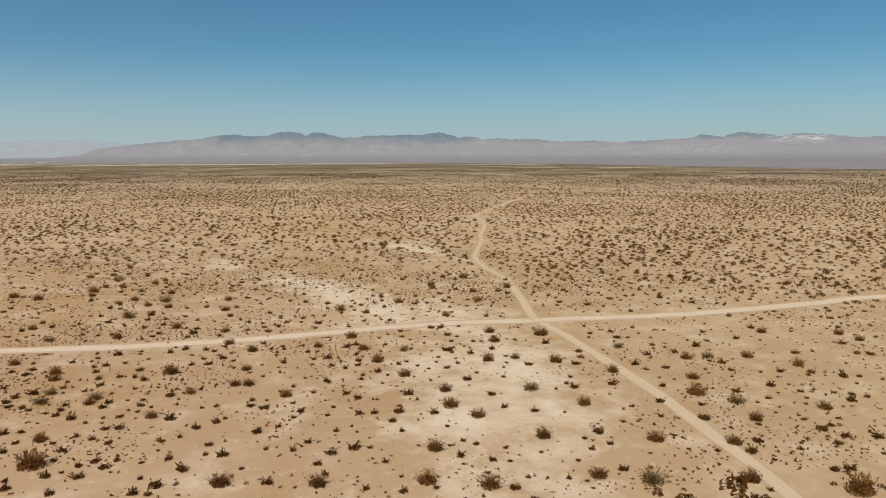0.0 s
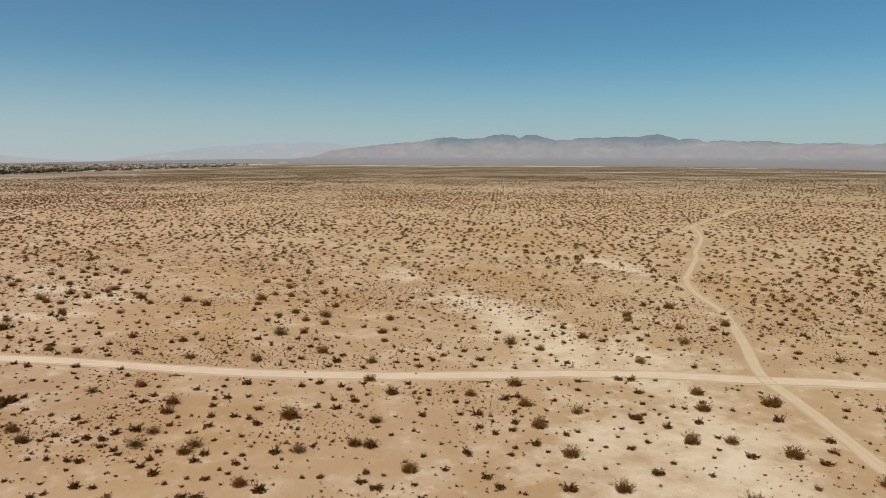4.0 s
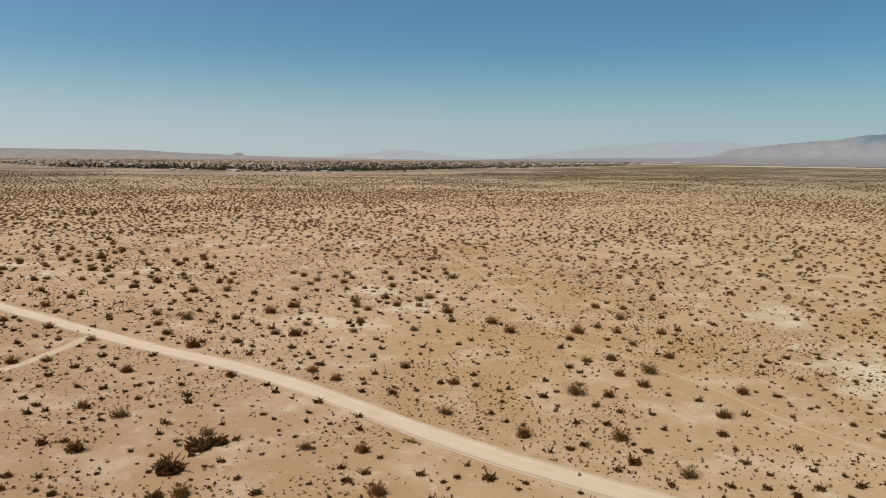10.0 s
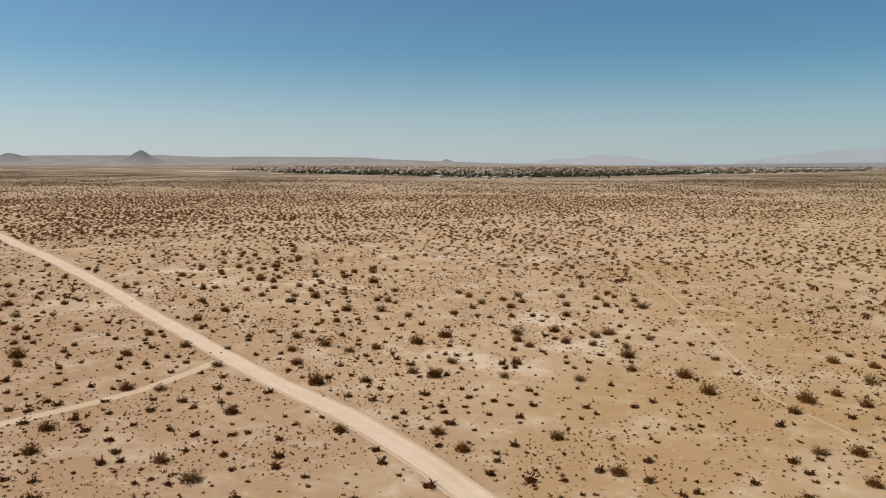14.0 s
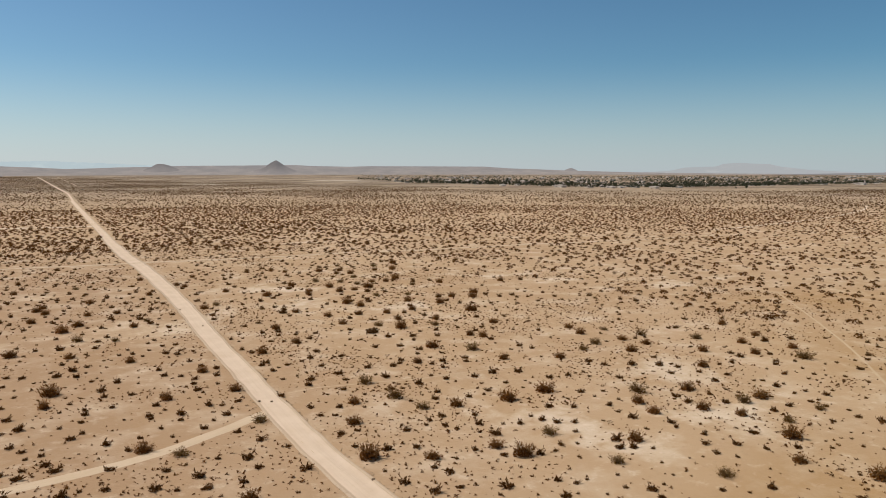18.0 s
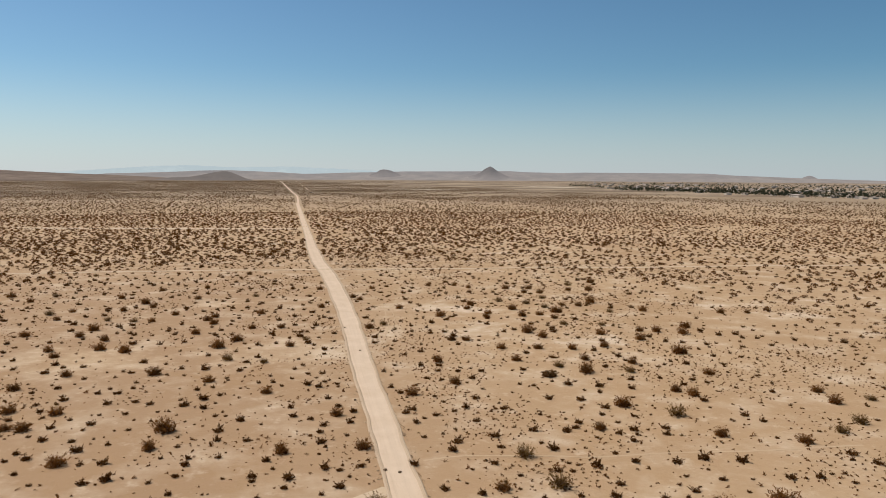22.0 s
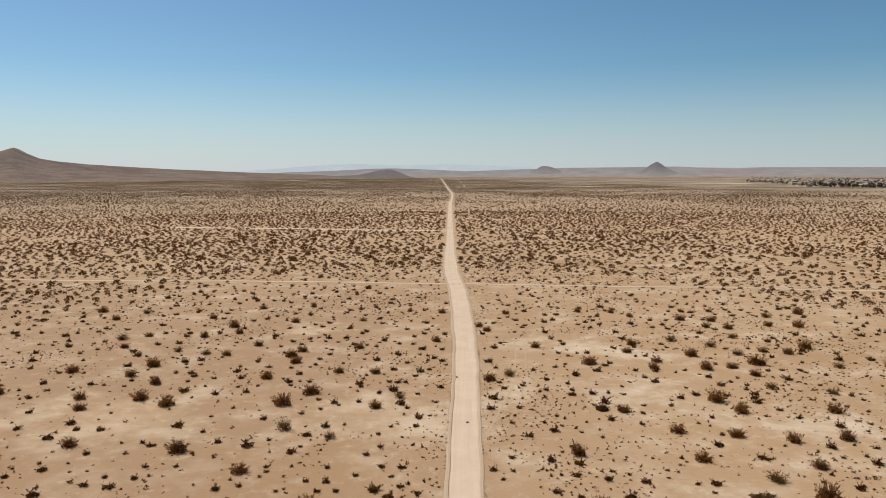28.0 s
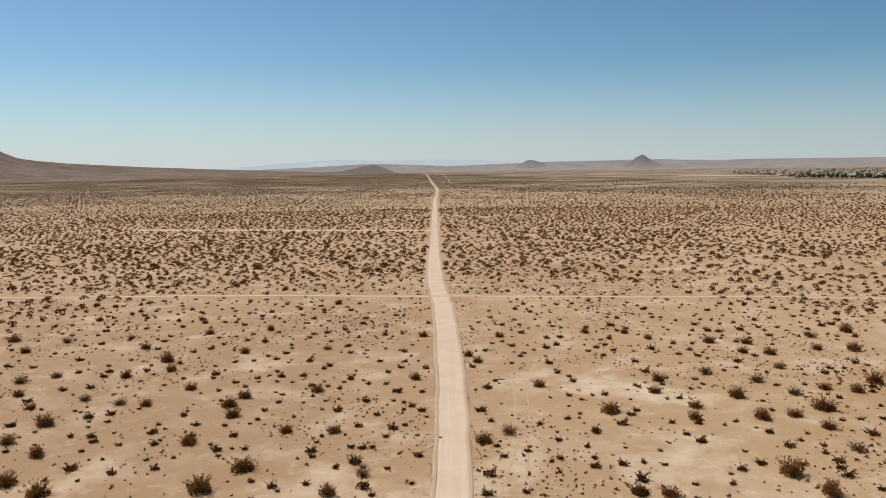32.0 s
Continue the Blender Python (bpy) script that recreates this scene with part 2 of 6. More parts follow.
def sand_material():
    """Desert soil: tan sand, ochre and pale alkali ground, grit, far scrub cover, and haze painted into the far plain.
    """
    m, nd, lk, bs = material("desert_sand")
    pos = nd.new("ShaderNodeNewGeometry").outputs["Position"]
    big = noise_node(nd, lk, pos, 0.018, 4.0, 0.6)
    mid = noise_node(nd, lk, pos, 0.12, 5.0, 0.6)
    small = noise_node(nd, lk, pos, 1.1, 5.0, 0.65)
    grit = noise_node(nd, lk, pos, 9.0, 3.0, 0.7)
    lumps = noise_node(nd, lk, pos, 3.2, 4.0, 0.7)
    drift = noise_node(nd, lk, pos, 0.42, 5.0, 0.7)
    col = mix(nd, lk, ramp(nd, lk, big, 0.35, 0.65), SAND_A, SAND_B)
    # pale flats with ragged edges
    rag = math_node(nd, lk, "ADD", attribute(nd, "pale"), math_node(nd, lk, "MULTIPLY", math_node(nd, lk, "SUBTRACT", mid, 0.5), 2.2))
    rag = math_node(nd, lk, "ADD", rag, math_node(nd, lk, "MULTIPLY", math_node(nd, lk, "SUBTRACT", drift, 0.5), 1.3))
    col = mix(nd, lk, math_node(nd, lk, "MULTIPLY", ramp(nd, lk, rag, 0.22, 1.2), 0.82), col, SAND_PALE)
    rag2 = math_node(nd, lk, "ADD", attribute(nd, "ochre"), math_node(nd, lk, "MULTIPLY", math_node(nd, lk, "SUBTRACT", mid, 0.5), 1.5))
    col = mix(nd, lk, math_node(nd, lk, "MULTIPLY", ramp(nd, lk, rag2, 0.2, 0.9), 0.7), col, SAND_OCHRE)
    col = mix(nd, lk, math_node(nd, lk, "MULTIPLY", attribute(nd, "brown"), 0.8), col, mix(nd, lk, ramp(nd, lk, rag, 0.2, 1.0), SAND_BROWN, SAND_B))
    col = mix(nd, lk, ramp(nd, lk, mid, 0.48, 0.68), col, mix(nd, lk, 0.36, col, SAND_PALE))
    col = mix(nd, lk, ramp(nd, lk, noise_node(nd, lk, pos, 0.055, 5.0, 0.65), 0.57, 0.74), col, mix(nd, lk, 0.4, col, SAND_OCHRE))
    col = mix(nd, lk, ramp(nd, lk, small, 0.58, 0.8), col, mix(nd, lk, 0.22, col, SAND_DARK))
    col = mix(nd, lk, ramp(nd, lk, grit, 0.62, 0.75), col, mix(nd, lk, 0.25, col, SAND_DARK))
    col = mix(nd, lk, ramp(nd, lk, drift, 0.56, 0.70), col, mix(nd, lk, 0.33, col, SAND_PALE))
    col = mix(nd, lk, ramp(nd, lk, drift, 0.42, 0.32), col, mix(nd, lk, 0.25, col, SAND_OCHRE))
    col = mix(nd, lk, ramp(nd, lk, lumps, 0.62, 0.76), col, mix(nd, lk, 0.22, col, SAND_DARK))
    # far plain: scrub too small to stand singly
    cover = noise_node(nd, lk, pos, 0.11, 3.0, 0.7)
    bands = noise_node(nd, lk, pos, 0.006, 3.0, 0.6)
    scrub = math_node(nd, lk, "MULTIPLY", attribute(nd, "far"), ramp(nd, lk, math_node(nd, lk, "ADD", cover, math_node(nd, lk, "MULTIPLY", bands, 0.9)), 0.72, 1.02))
    # with distance the soil colour is paled to imitate haze
    col = mix(nd, lk, math_node(nd, lk, "MULTIPLY", attribute(nd, "far"), 0.7), col, HAZED_PLAIN)
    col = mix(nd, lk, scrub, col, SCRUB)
    span = nd.new("ShaderNodeVectorMath")
    span.operation = "LENGTH"
    lk.new(pos, span.inputs[0])
    sep = nd.new("ShaderNodeSeparateXYZ")
    lk.new(pos, sep.inputs[0])
    polar = nd.new("ShaderNodeCombineXYZ")
    lk.new(math_node(nd, lk, "MULTIPLY", span.outputs["Value"], 0.011), polar.inputs[0])
    lk.new(math_node(nd, lk, "MULTIPLY", math_node(nd, lk, "ARCTAN2", sep.outputs[0], sep.outputs[1]), 5.0), polar.inputs[1])
    flats = noise_node(nd, lk, polar.outputs[0], 1.0, 3.0, 0.6)
    flat_fac = math_node(nd, lk, "MULTIPLY", ramp(nd, lk, span.outputs["Value"], 600.0, 1500.0), ramp(nd, lk, flats, 0.50, 0.64))
    col = mix(nd, lk, math_node(nd, lk, "MULTIPLY", flat_fac, 0.7), col, (0.46, 0.36, 0.275))
    col = mix(nd, lk, southeast(nd, lk, pos), col, mix(nd, lk, 1.0, col, (0.97, 0.995, 0.94), "MULTIPLY"))
    lk.new(col, bs.inputs["Base Color"])
    bs.inputs["Roughness"].default_value = 0.95
    bs.inputs["Specular IOR Level"].default_value = 0.15
    relief = math_node(nd, lk, "ADD", math_node(nd, lk, "MULTIPLY", small, 1.0), math_node(nd, lk, "ADD", math_node(nd, lk, "MULTIPLY", grit, 0.35), math_node(nd, lk, "MULTIPLY", lumps, 0.7)))
    bump(nd, lk, relief, 0.7, 0.16, bs)
    return m


SAND_A, SAND_B, SAND_PALE, SAND_OCHRE, SAND_DARK = (0.430, 0.279, 0.160), (0.490, 0.334, 0.204), (0.71, 0.58, 0.45), (0.41, 0.250, 0.120), (0.20, 0.12, 0.06)
SAND_BROWN = (0.385, 0.246, 0.147)
SCRUB = (0.15, 0.103, 0.066)
HAZED_PLAIN = (0.46, 0.375, 0.28)
MAT_SAND = sand_material()


def road_material(name, base, worn):
    """Packed dirt with wheel ruts lengthwise, given by the strip's own u and v."""
    m, nd, lk, bs = material(name)
    pos = nd.new("ShaderNodeNewGeometry").outputs["Position"]
    blotch = noise_node(nd, lk, pos, 0.25, 5.0, 0.6)
    grain = noise_node(nd, lk, pos, 5.0, 4.0, 0.65)
    rut = attribute(nd, "rut")
    col = mix(nd, lk, ramp(nd, lk, blotch, 0.3, 0.7), base, worn)
    col = mix(nd, lk, ramp(nd, lk, math_node(nd, lk, "ADD", rut, math_node(nd, lk, "MULTIPLY", grain, 0.5)), 0.45, 1.1), col, mix(nd, lk, 0.5, col, (0.30, 0.215, 0.14)))
    col = mix(nd, lk, ramp(nd, lk, grain, 0.6, 0.78), col, mix(nd, lk, 0.3, col, SAND_DARK))
    way = nd.new("ShaderNodeCombineXYZ")
    lk.new(math_node(nd, lk, "MULTIPLY", attribute(nd, "across"), 3.2), way.inputs[0])
    lk.new(math_node(nd, lk, "MULTIPLY", attribute(nd, "along"), 0.05), way.inputs[1])
    streak = noise_node(nd, lk, way.outputs[0], 1.0, 4.0, 0.7)
    col = mix(nd, lk, ramp(nd, lk, streak, 0.52, 0.68), col, mix(nd, lk, 0.14, col, (0.34, 0.235, 0.15)))
    col = mix(nd, lk, ramp(nd, lk, streak, 0.44, 0.30), col, mix(nd, lk, 0.18, col, (0.72, 0.58, 0.46)))
    col = mix(nd, lk, southeast(nd, lk, pos), col, mix(nd, lk, 1.0, col, (0.955, 0.975, 0.92), "MULTIPLY"))
    lk.new(col, bs.inputs["Base Color"])
    bs.inputs["Roughness"].default_value = 0.93
    bs.inputs["Specular IOR Level"].default_value = 0.15
    bump(nd, lk, math_node(nd, lk, "ADD", grain, math_node(nd, lk, "MULTIPLY", blotch, 0.6)), 0.5, 0.05, bs)
    return m


MAT_ROAD = road_material("packed_dirt", (0.60, 0.455, 0.335), (0.675, 0.53, 0.41))
MAT_TRACK = road_material("loose_dirt", (0.54, 0.40, 0.27), (0.60, 0.46, 0.33))

MAT_WHEEL = road_material("old_wheel_mark", (0.485, 0.340, 0.217), (0.53, 0.385, 0.256))
MAT_FAINT_PATH = road_material("trodden_sand", (0.505, 0.362, 0.228), (0.55, 0.405, 0.268))
MAT_LAKE = road_material("dry_lake_bed", (0.465, 0.39, 0.31), (0.53, 0.455, 0.375))
MAT_CROSS = road_material("sandy_track", (0.575, 0.44, 0.31), (0.64, 0.505, 0.375))
MAT_PALE_TRACK = road_material("pale_dirt", (0.64, 0.51, 0.38), (0.70, 0.58, 0.45))


def plant_material(name, tone_a, tone_b, joined, rough=0.8, thin=0.4):
    """Dry leaves or twigs; each piece takes a tone between the two."""
    m, nd, lk, bs = material(name)
    pick = nd.new("ShaderNodeNewGeometry").outputs["Random Per Island"]
    if not joined:
        who = nd.new("ShaderNodeObjectInfo").outputs["Random"]
        pick = math_node(nd, lk, "ADD", math_node(nd, lk, "MULTIPLY", pick, 0.6), math_node(nd, lk, "MULTIPLY", who, 0.4))
    col = mix(nd, lk, pick, tone_a, tone_b)
    where = nd.new("ShaderNodeNewGeometry").outputs["Position"]
    col = mix(nd, lk, southeast(nd, lk, where), col, mix(nd, lk, 1.0, col, (1.14, 1.25, 1.08), "MULTIPLY"))
    lk.new(col, bs.inputs["Base Color"])
    bs.inputs["Roughness"].default_value = rough
    bs.inputs["Specular IOR Level"].default_value = 0.0
    if thin > 0:
        glow = nd.new("ShaderNodeBsdfTranslucent")
        lk.new(mix(nd, lk, 1.0, col, (1.0, 0.86, 0.62), "MULTIPLY"), glow.inputs["Color"])
        both = nd.new("ShaderNodeMixShader")
        both.inputs[0].default_value = thin
        lk.new(bs.outputs[0], both.inputs[1])
        lk.new(glow.outputs[0], both.inputs[2])
        lk.new(both.outputs[0], nd["Material Output"].inputs["Surface"])
    return m


LEAF_A, LEAF_B = (0.060, 0.0235, 0.0065), (0.192, 0.088, 0.029)
MAT_LEAF = plant_material("creosote_leaves", (0.096, 0.036, 0.009), (0.32, 0.146, 0.044), False)
MAT_LEAF_MANY = plant_material("creosote_leaves_many", LEAF_A, LEAF_B, True)
MAT_DARK = plant_material("dark_bush_leaves", (0.090, 0.043, 0.016), (0.195, 0.105, 0.045), False)
MAT_STEM = plant_material("dry_stems", (0.16, 0.09, 0.042), (0.38, 0.255, 0.145), False)
MAT_STEM_MANY = plant_material("dry_stems_many", (0.16, 0.09, 0.042), (0.38, 0.255, 0.145), True)
MAT_TUFT = plant_material("dry_tufts", (0.080, 0.031, 0.010), (0.225, 0.104, 0.036), True)
# slightly greyer than the nearer leaves, a first touch of haze in the colour
MAT_FAR_SCRUB = plant_material("far_scrub_leaves", (0.072, 0.036, 0.013), (0.175, 0.098, 0.042), True)

# leaf tones lightened so that the furthest scrub looks veiled by haze
MAT_HAZE_SCRUB = plant_material("hazed_scrub_leaves", (0.16, 0.108, 0.072), (0.28, 0.202, 0.145), True)


# ---- mesh helpers ----
def mesh_from(name, verts, faces, mats, index=None, smooth=False):
    me = bpy.data.meshes.new(name)
    me.from_pydata(verts if isinstance(verts, list) else verts.tolist(), [], faces if isinstance(faces, list) else faces.tolist())
    for m in mats:
        me.materials.append(m)
    if index is not None:
        me.polygons.foreach_set("material_index", np.asarray(index, np.int32))
    if smooth:
        me.polygons.foreach_set("use_smooth", np.ones(len(me.polygons), bool))
    me.update()
    return me


def tri_mesh(name, verts, tris, mats, index=None):
    """A mesh of many triangles, straight from arrays."""
    me = bpy.data.meshes.new(name)
    nv, nt = len(verts), len(tris)
    me.vertices.add(nv)
    me.vertices.foreach_set("co", np.asarray(verts, np.float32).ravel())
    me.loops.add(nt * 3)
    me.loops.foreach_set("vertex_index", np.asarray(tris, np.int32).ravel())
    me.polygons.add(nt)
    me.polygons.foreach_set("loop_start", np.arange(0, nt * 3, 3, dtype=np.int32))
    for m in mats:
        me.materials.append(m)
    if index is not None:
        me.polygons.foreach_set("material_index", np.asarray(index, np.int32))
    me.update(calc_edges=True)
    me.validate()
    return me


def point_attr(me, name, values):
    at = me.attributes.new(name, "FLOAT", "POINT")
    at.data.foreach_set("value", np.asarray(values, np.float32))


def part(name, bm, material_, parent, label=""):
    me = bpy.data.meshes.new(name)
    bm.to_mesh(me)
    bm.free()
    me.materials.append(material_)
    ob = new(name, me)
    ob.parent = parent
    return tagged(ob, label)


# ---- ground ----
def graded(lo, hi, step, far, grow):
    a = list(np.arange(lo, hi + 0.1, step))
    s, v = step, hi
    while v < far:
        s *= grow
        v += s
        a.append(v)
    s, v, b = step, lo, []
    while v > -far:
        s *= grow
        v -= s
        b.append(v)
    return np.array(b[::-1] + a)


def build_ground():
    gx, gy = graded(-130, 250, 3.2, 4950, 1.09), graded(-260, 250, 3.2, 4950, 1.09)
    X, Y = np.meshgrid(gx, gy)
    Z = ground_z(X, Y)
    nx, ny = len(gx), len(gy)
    verts = np.c_[X.ravel(), Y.ravel(), Z.ravel()]
    i, j = np.meshgrid(np.arange(nx - 1), np.arange(ny - 1))
    k = (j * nx + i).ravel()
    faces = np.c_[k, k + 1, k + 1 + nx, k + nx]
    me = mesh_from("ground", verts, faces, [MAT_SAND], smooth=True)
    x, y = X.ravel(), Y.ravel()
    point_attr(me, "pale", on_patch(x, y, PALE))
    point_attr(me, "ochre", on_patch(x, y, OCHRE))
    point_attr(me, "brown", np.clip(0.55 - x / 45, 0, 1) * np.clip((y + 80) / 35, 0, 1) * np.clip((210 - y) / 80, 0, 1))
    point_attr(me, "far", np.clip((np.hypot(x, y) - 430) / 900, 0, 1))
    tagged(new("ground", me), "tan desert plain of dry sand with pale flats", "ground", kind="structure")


def build_strip(name, line, half, mat, label, berm=0.12, lift=0.03):
    """A dirt road along a line: crowned bed, two wheel ruts and low loose windrows at the edges."""
    tan = np.gradient(line, axis=0)
    tan /= np.hypot(tan[:, 0], tan[:, 1])[:, None]
    side = np.c_[tan[:, 1], -tan[:, 0]]
    across = np.array([-1.28, -1.16, -1.08, -1.03, -0.98, -0.94, -0.86, -0.62, -0.45, -0.28, 0.0])
    up = np.array([-0.12, 0.02, berm * 0.7, 0.0, berm, -0.01, 0.01, 0.0, -0.025, 0.0, 0.02])
    groove = 0.95 if berm > 0.1 else 0.5
    rut = np.array([0.85, 0.85, 0.7, groove, 0.65, groove * 0.9, 0.2, 0.08, 0.0, 0.08, 0.15])
    across, up, rut = np.r_[across, -across[-2::-1]], np.r_[up, up[-2::-1]], np.r_[rut, rut[-2::-1]]
    n, w = len(line), len(across)
    s = np.arange(n)
    verts, ruts, offs = [], [], []
    up = np.where(up < -0.1, up, up * min(1.0, np.mean(half) / 0.7) ** 2)
    if berm < 0.03:
        up, rut = np.where((up < -0.1) & (berm > 0.018), -1.3 * lift, 0.0), rut * 0
    run = np.r_[0, np.cumsum(np.hypot(*np.diff(line, axis=0).T))]
    for k in range(w):
        wob = half * across[k] * (1 + 0.10 * (vnoise(line[:, 0] + 31 * (k > w // 2), line[:, 1], 7, 3) - 0.5)) + (0.26 if abs(across[k]) > 0.8 else 0.1) * min(1.0, np.mean(half) / 0.8) * (vnoise(s * 3.0, s * 0 + 40 * (k > w // 2) + 7 * (abs(across[k]) < 0.8), 8, 4) - 0.5)
        q = line + side * wob[:, None]
        lumps = up[k] * (0.5 + vnoise(q[:, 0], q[:, 1], 2.3, 5)) if up[k] > 0.04 else np.full(n, up[k])
        verts.append(np.c_[q, ground_z(q[:, 0], q[:, 1]) + lift + lumps])
        ruts.append(np.full(n, rut[k]))
        offs.append(wob)
    V = np.stack(verts, 1).reshape(-1, 3)
    i, j = np.meshgrid(np.arange(w - 1), np.arange(n - 1))
    k = (j * w + i).ravel()
    me = mesh_from(name, V, np.c_[k, k + 1, k + 1 + w, k + w], [mat], smooth=True)
    point_attr(me, "rut", np.stack(ruts, 1).ravel())
    point_attr(me, "across", np.stack(offs, 1).ravel())
    point_attr(me, "along", np.repeat(run, w))
    return tagged(new(name, me), label, "dirt road", kind="structure")


build_ground()
MAIN_LINE = catmull(MAIN_ROAD, 1.5)
build_strip("road_main", MAIN_LINE, np.interp(MAIN_LINE[:, 1], [-330, -150, -60, 20, 60, 110, 200, 300, 700], [1.7, 1.7, 1.58, 1.55, 1.66, 1.95, 2.2, 1.65, 1.6]), MAT_ROAD, "wide graded dirt road with loose edges across the desert", berm=0.13)
build_strip("road_far", catmull(FAR_ROAD, 10), 1.05, MAT_ROAD, "narrower dirt road running on to the hills")
build_strip("road_far_east", catmull(FAR_ROAD_EAST, 10), 1.5, MAT_ROAD, "straight pale dirt road far out on the plain")
SIDE_LINE = catmull(SIDE_TRACK, 1.5)
build_strip("track_side", SIDE_LINE, np.interp(SIDE_LINE[:, 0], [-20, 0, 60, 230], [0.85, 0.85, 0.75, 0.62]), MAT_TRACK, "winding pale dirt track crossing the road", berm=0.05)
build_strip("track_fork_north", catmull(TRACK_FORK_NORTH, 3), 0.7, MAT_TRACK, "faint dirt track forking across the scrub", berm=0.05)
build_strip("track_fork_south", catmull(TRACK_FORK_SOUTH, 3), 0.7, MAT_TRACK, "faint dirt track bending off through scrub", berm=0.05)
build_strip("track_spur", catmull(SPUR, 1.2), 0.75, MAT_TRACK, "short dirt spur leaving the main road", berm=0.02)
build_strip("track_cross", catmull(CROSS_TRACK, 2), 0.75, MAT_CROSS, "narrow straight track crossing the main road", berm=0.04)
build_strip("track_cross_far", catmull(FAR_CROSS_TRACK, 3), 1.9, MAT_PALE_TRACK, "pale straight track meeting the road far off", berm=0.04)
build_strip("track_far_northeast", catmull(TRACK_FAR_NORTHEAST, 4), 0.95, MAT_PALE_TRACK, "pale dirt track far out in the scrub", berm=0.04)
build_strip("track_far_east", catmull(TRACK_FAR_EAST, 4), 0.9, MAT_PALE_TRACK, "short pale dirt track far out in the scrub", berm=0.04)
build_strip("footpath", catmull(FOOTPATH, 2), 0.17, MAT_FAINT_PATH, "thin pale single-file path through the scrub", berm=0.015, lift=0.02)
for way, wide, say in ((WHEEL_TRACK, 0.22, "faint old wheel mark swinging off the road"), (WHEEL_TRACK_OLD, 0.16, "faint old wheel mark swinging off the road"),
                       (PATH_EAST, 0.24, "thin pale path wandering through scrub")):
    build_strip("wheel_mark" if way is WHEEL_TRACK or way is WHEEL_TRACK_OLD else "footpath", catmull(way, 1.2), wide * (0.55 if way is PATH_EAST else 0.36), MAT_WHEEL, say, berm=0.015, lift=0.02)


# ---- hills and mountains ----
HUB = (-40.0, -50.0)


def hazed_material(name, rock, rock_b, air, air_low, share, top, base=None, specks=0.0, snow=False):
    """Far rock with haze put in as emission: part lit rock, part scattered air light, thicker low down."""
    m, nd, lk, bs = material(name)
    pos = nd.new("ShaderNodeNewGeometry").outputs["Position"]
    sep = nd.new("ShaderNodeSeparateXYZ")
    lk.new(pos, sep.inputs[0])
    n1 = noise_node(nd, lk, pos, 0.012, 6.0, 0.65)
    col = mix(nd, lk, ramp(nd, lk, n1, 0.35, 0.65), rock, rock_b)
    if specks > 0:
        dots = noise_node(nd, lk, pos, 0.075, 3.0, 0.75)
        belts = noise_node(nd, lk, pos, 0.008, 4.0, 0.7)
        both = math_node(nd, lk, "ADD", math_node(nd, lk, "MULTIPLY", dots, 0.35), math_node(nd, lk, "MULTIPLY", belts, 0.65))
        col = mix(nd, lk, math_node(nd, lk, "MULTIPLY", ramp(nd, lk, both, 0.45, 0.56), specks), col, (0.055, 0.036, 0.024))
    if snow:
        white = math_node(nd, lk, "MULTIPLY", attribute(nd, "pale_rock"), ramp(nd, lk, noise_node(nd, lk, pos, 0.022, 6.0, 0.7), 0.48, 0.60))
        col = mix(nd, lk, white, col, (0.9, 0.86, 0.84))
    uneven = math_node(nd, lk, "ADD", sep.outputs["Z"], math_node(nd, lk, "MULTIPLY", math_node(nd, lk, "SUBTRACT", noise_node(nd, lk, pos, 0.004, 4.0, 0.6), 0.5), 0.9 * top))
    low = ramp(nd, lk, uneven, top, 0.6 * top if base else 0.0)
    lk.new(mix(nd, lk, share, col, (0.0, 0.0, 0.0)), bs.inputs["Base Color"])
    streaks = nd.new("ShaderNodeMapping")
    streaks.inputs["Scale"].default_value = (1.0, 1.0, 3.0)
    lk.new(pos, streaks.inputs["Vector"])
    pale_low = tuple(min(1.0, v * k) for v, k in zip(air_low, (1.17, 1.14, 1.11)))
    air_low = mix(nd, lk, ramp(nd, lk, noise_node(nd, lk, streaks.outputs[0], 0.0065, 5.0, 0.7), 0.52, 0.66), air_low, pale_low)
    # air light goes into the emission colour, with another tone low down
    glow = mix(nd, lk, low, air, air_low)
    # pale rock patches glow as well, in place of sunlit brightness
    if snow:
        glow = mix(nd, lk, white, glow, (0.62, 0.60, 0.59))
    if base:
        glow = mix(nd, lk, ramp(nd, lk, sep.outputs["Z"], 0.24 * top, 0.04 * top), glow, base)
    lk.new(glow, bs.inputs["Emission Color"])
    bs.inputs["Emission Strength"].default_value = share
    bs.inputs["Roughness"].default_value = 1.0
    bs.inputs["Specular IOR Level"].default_value = 0.0
    return m


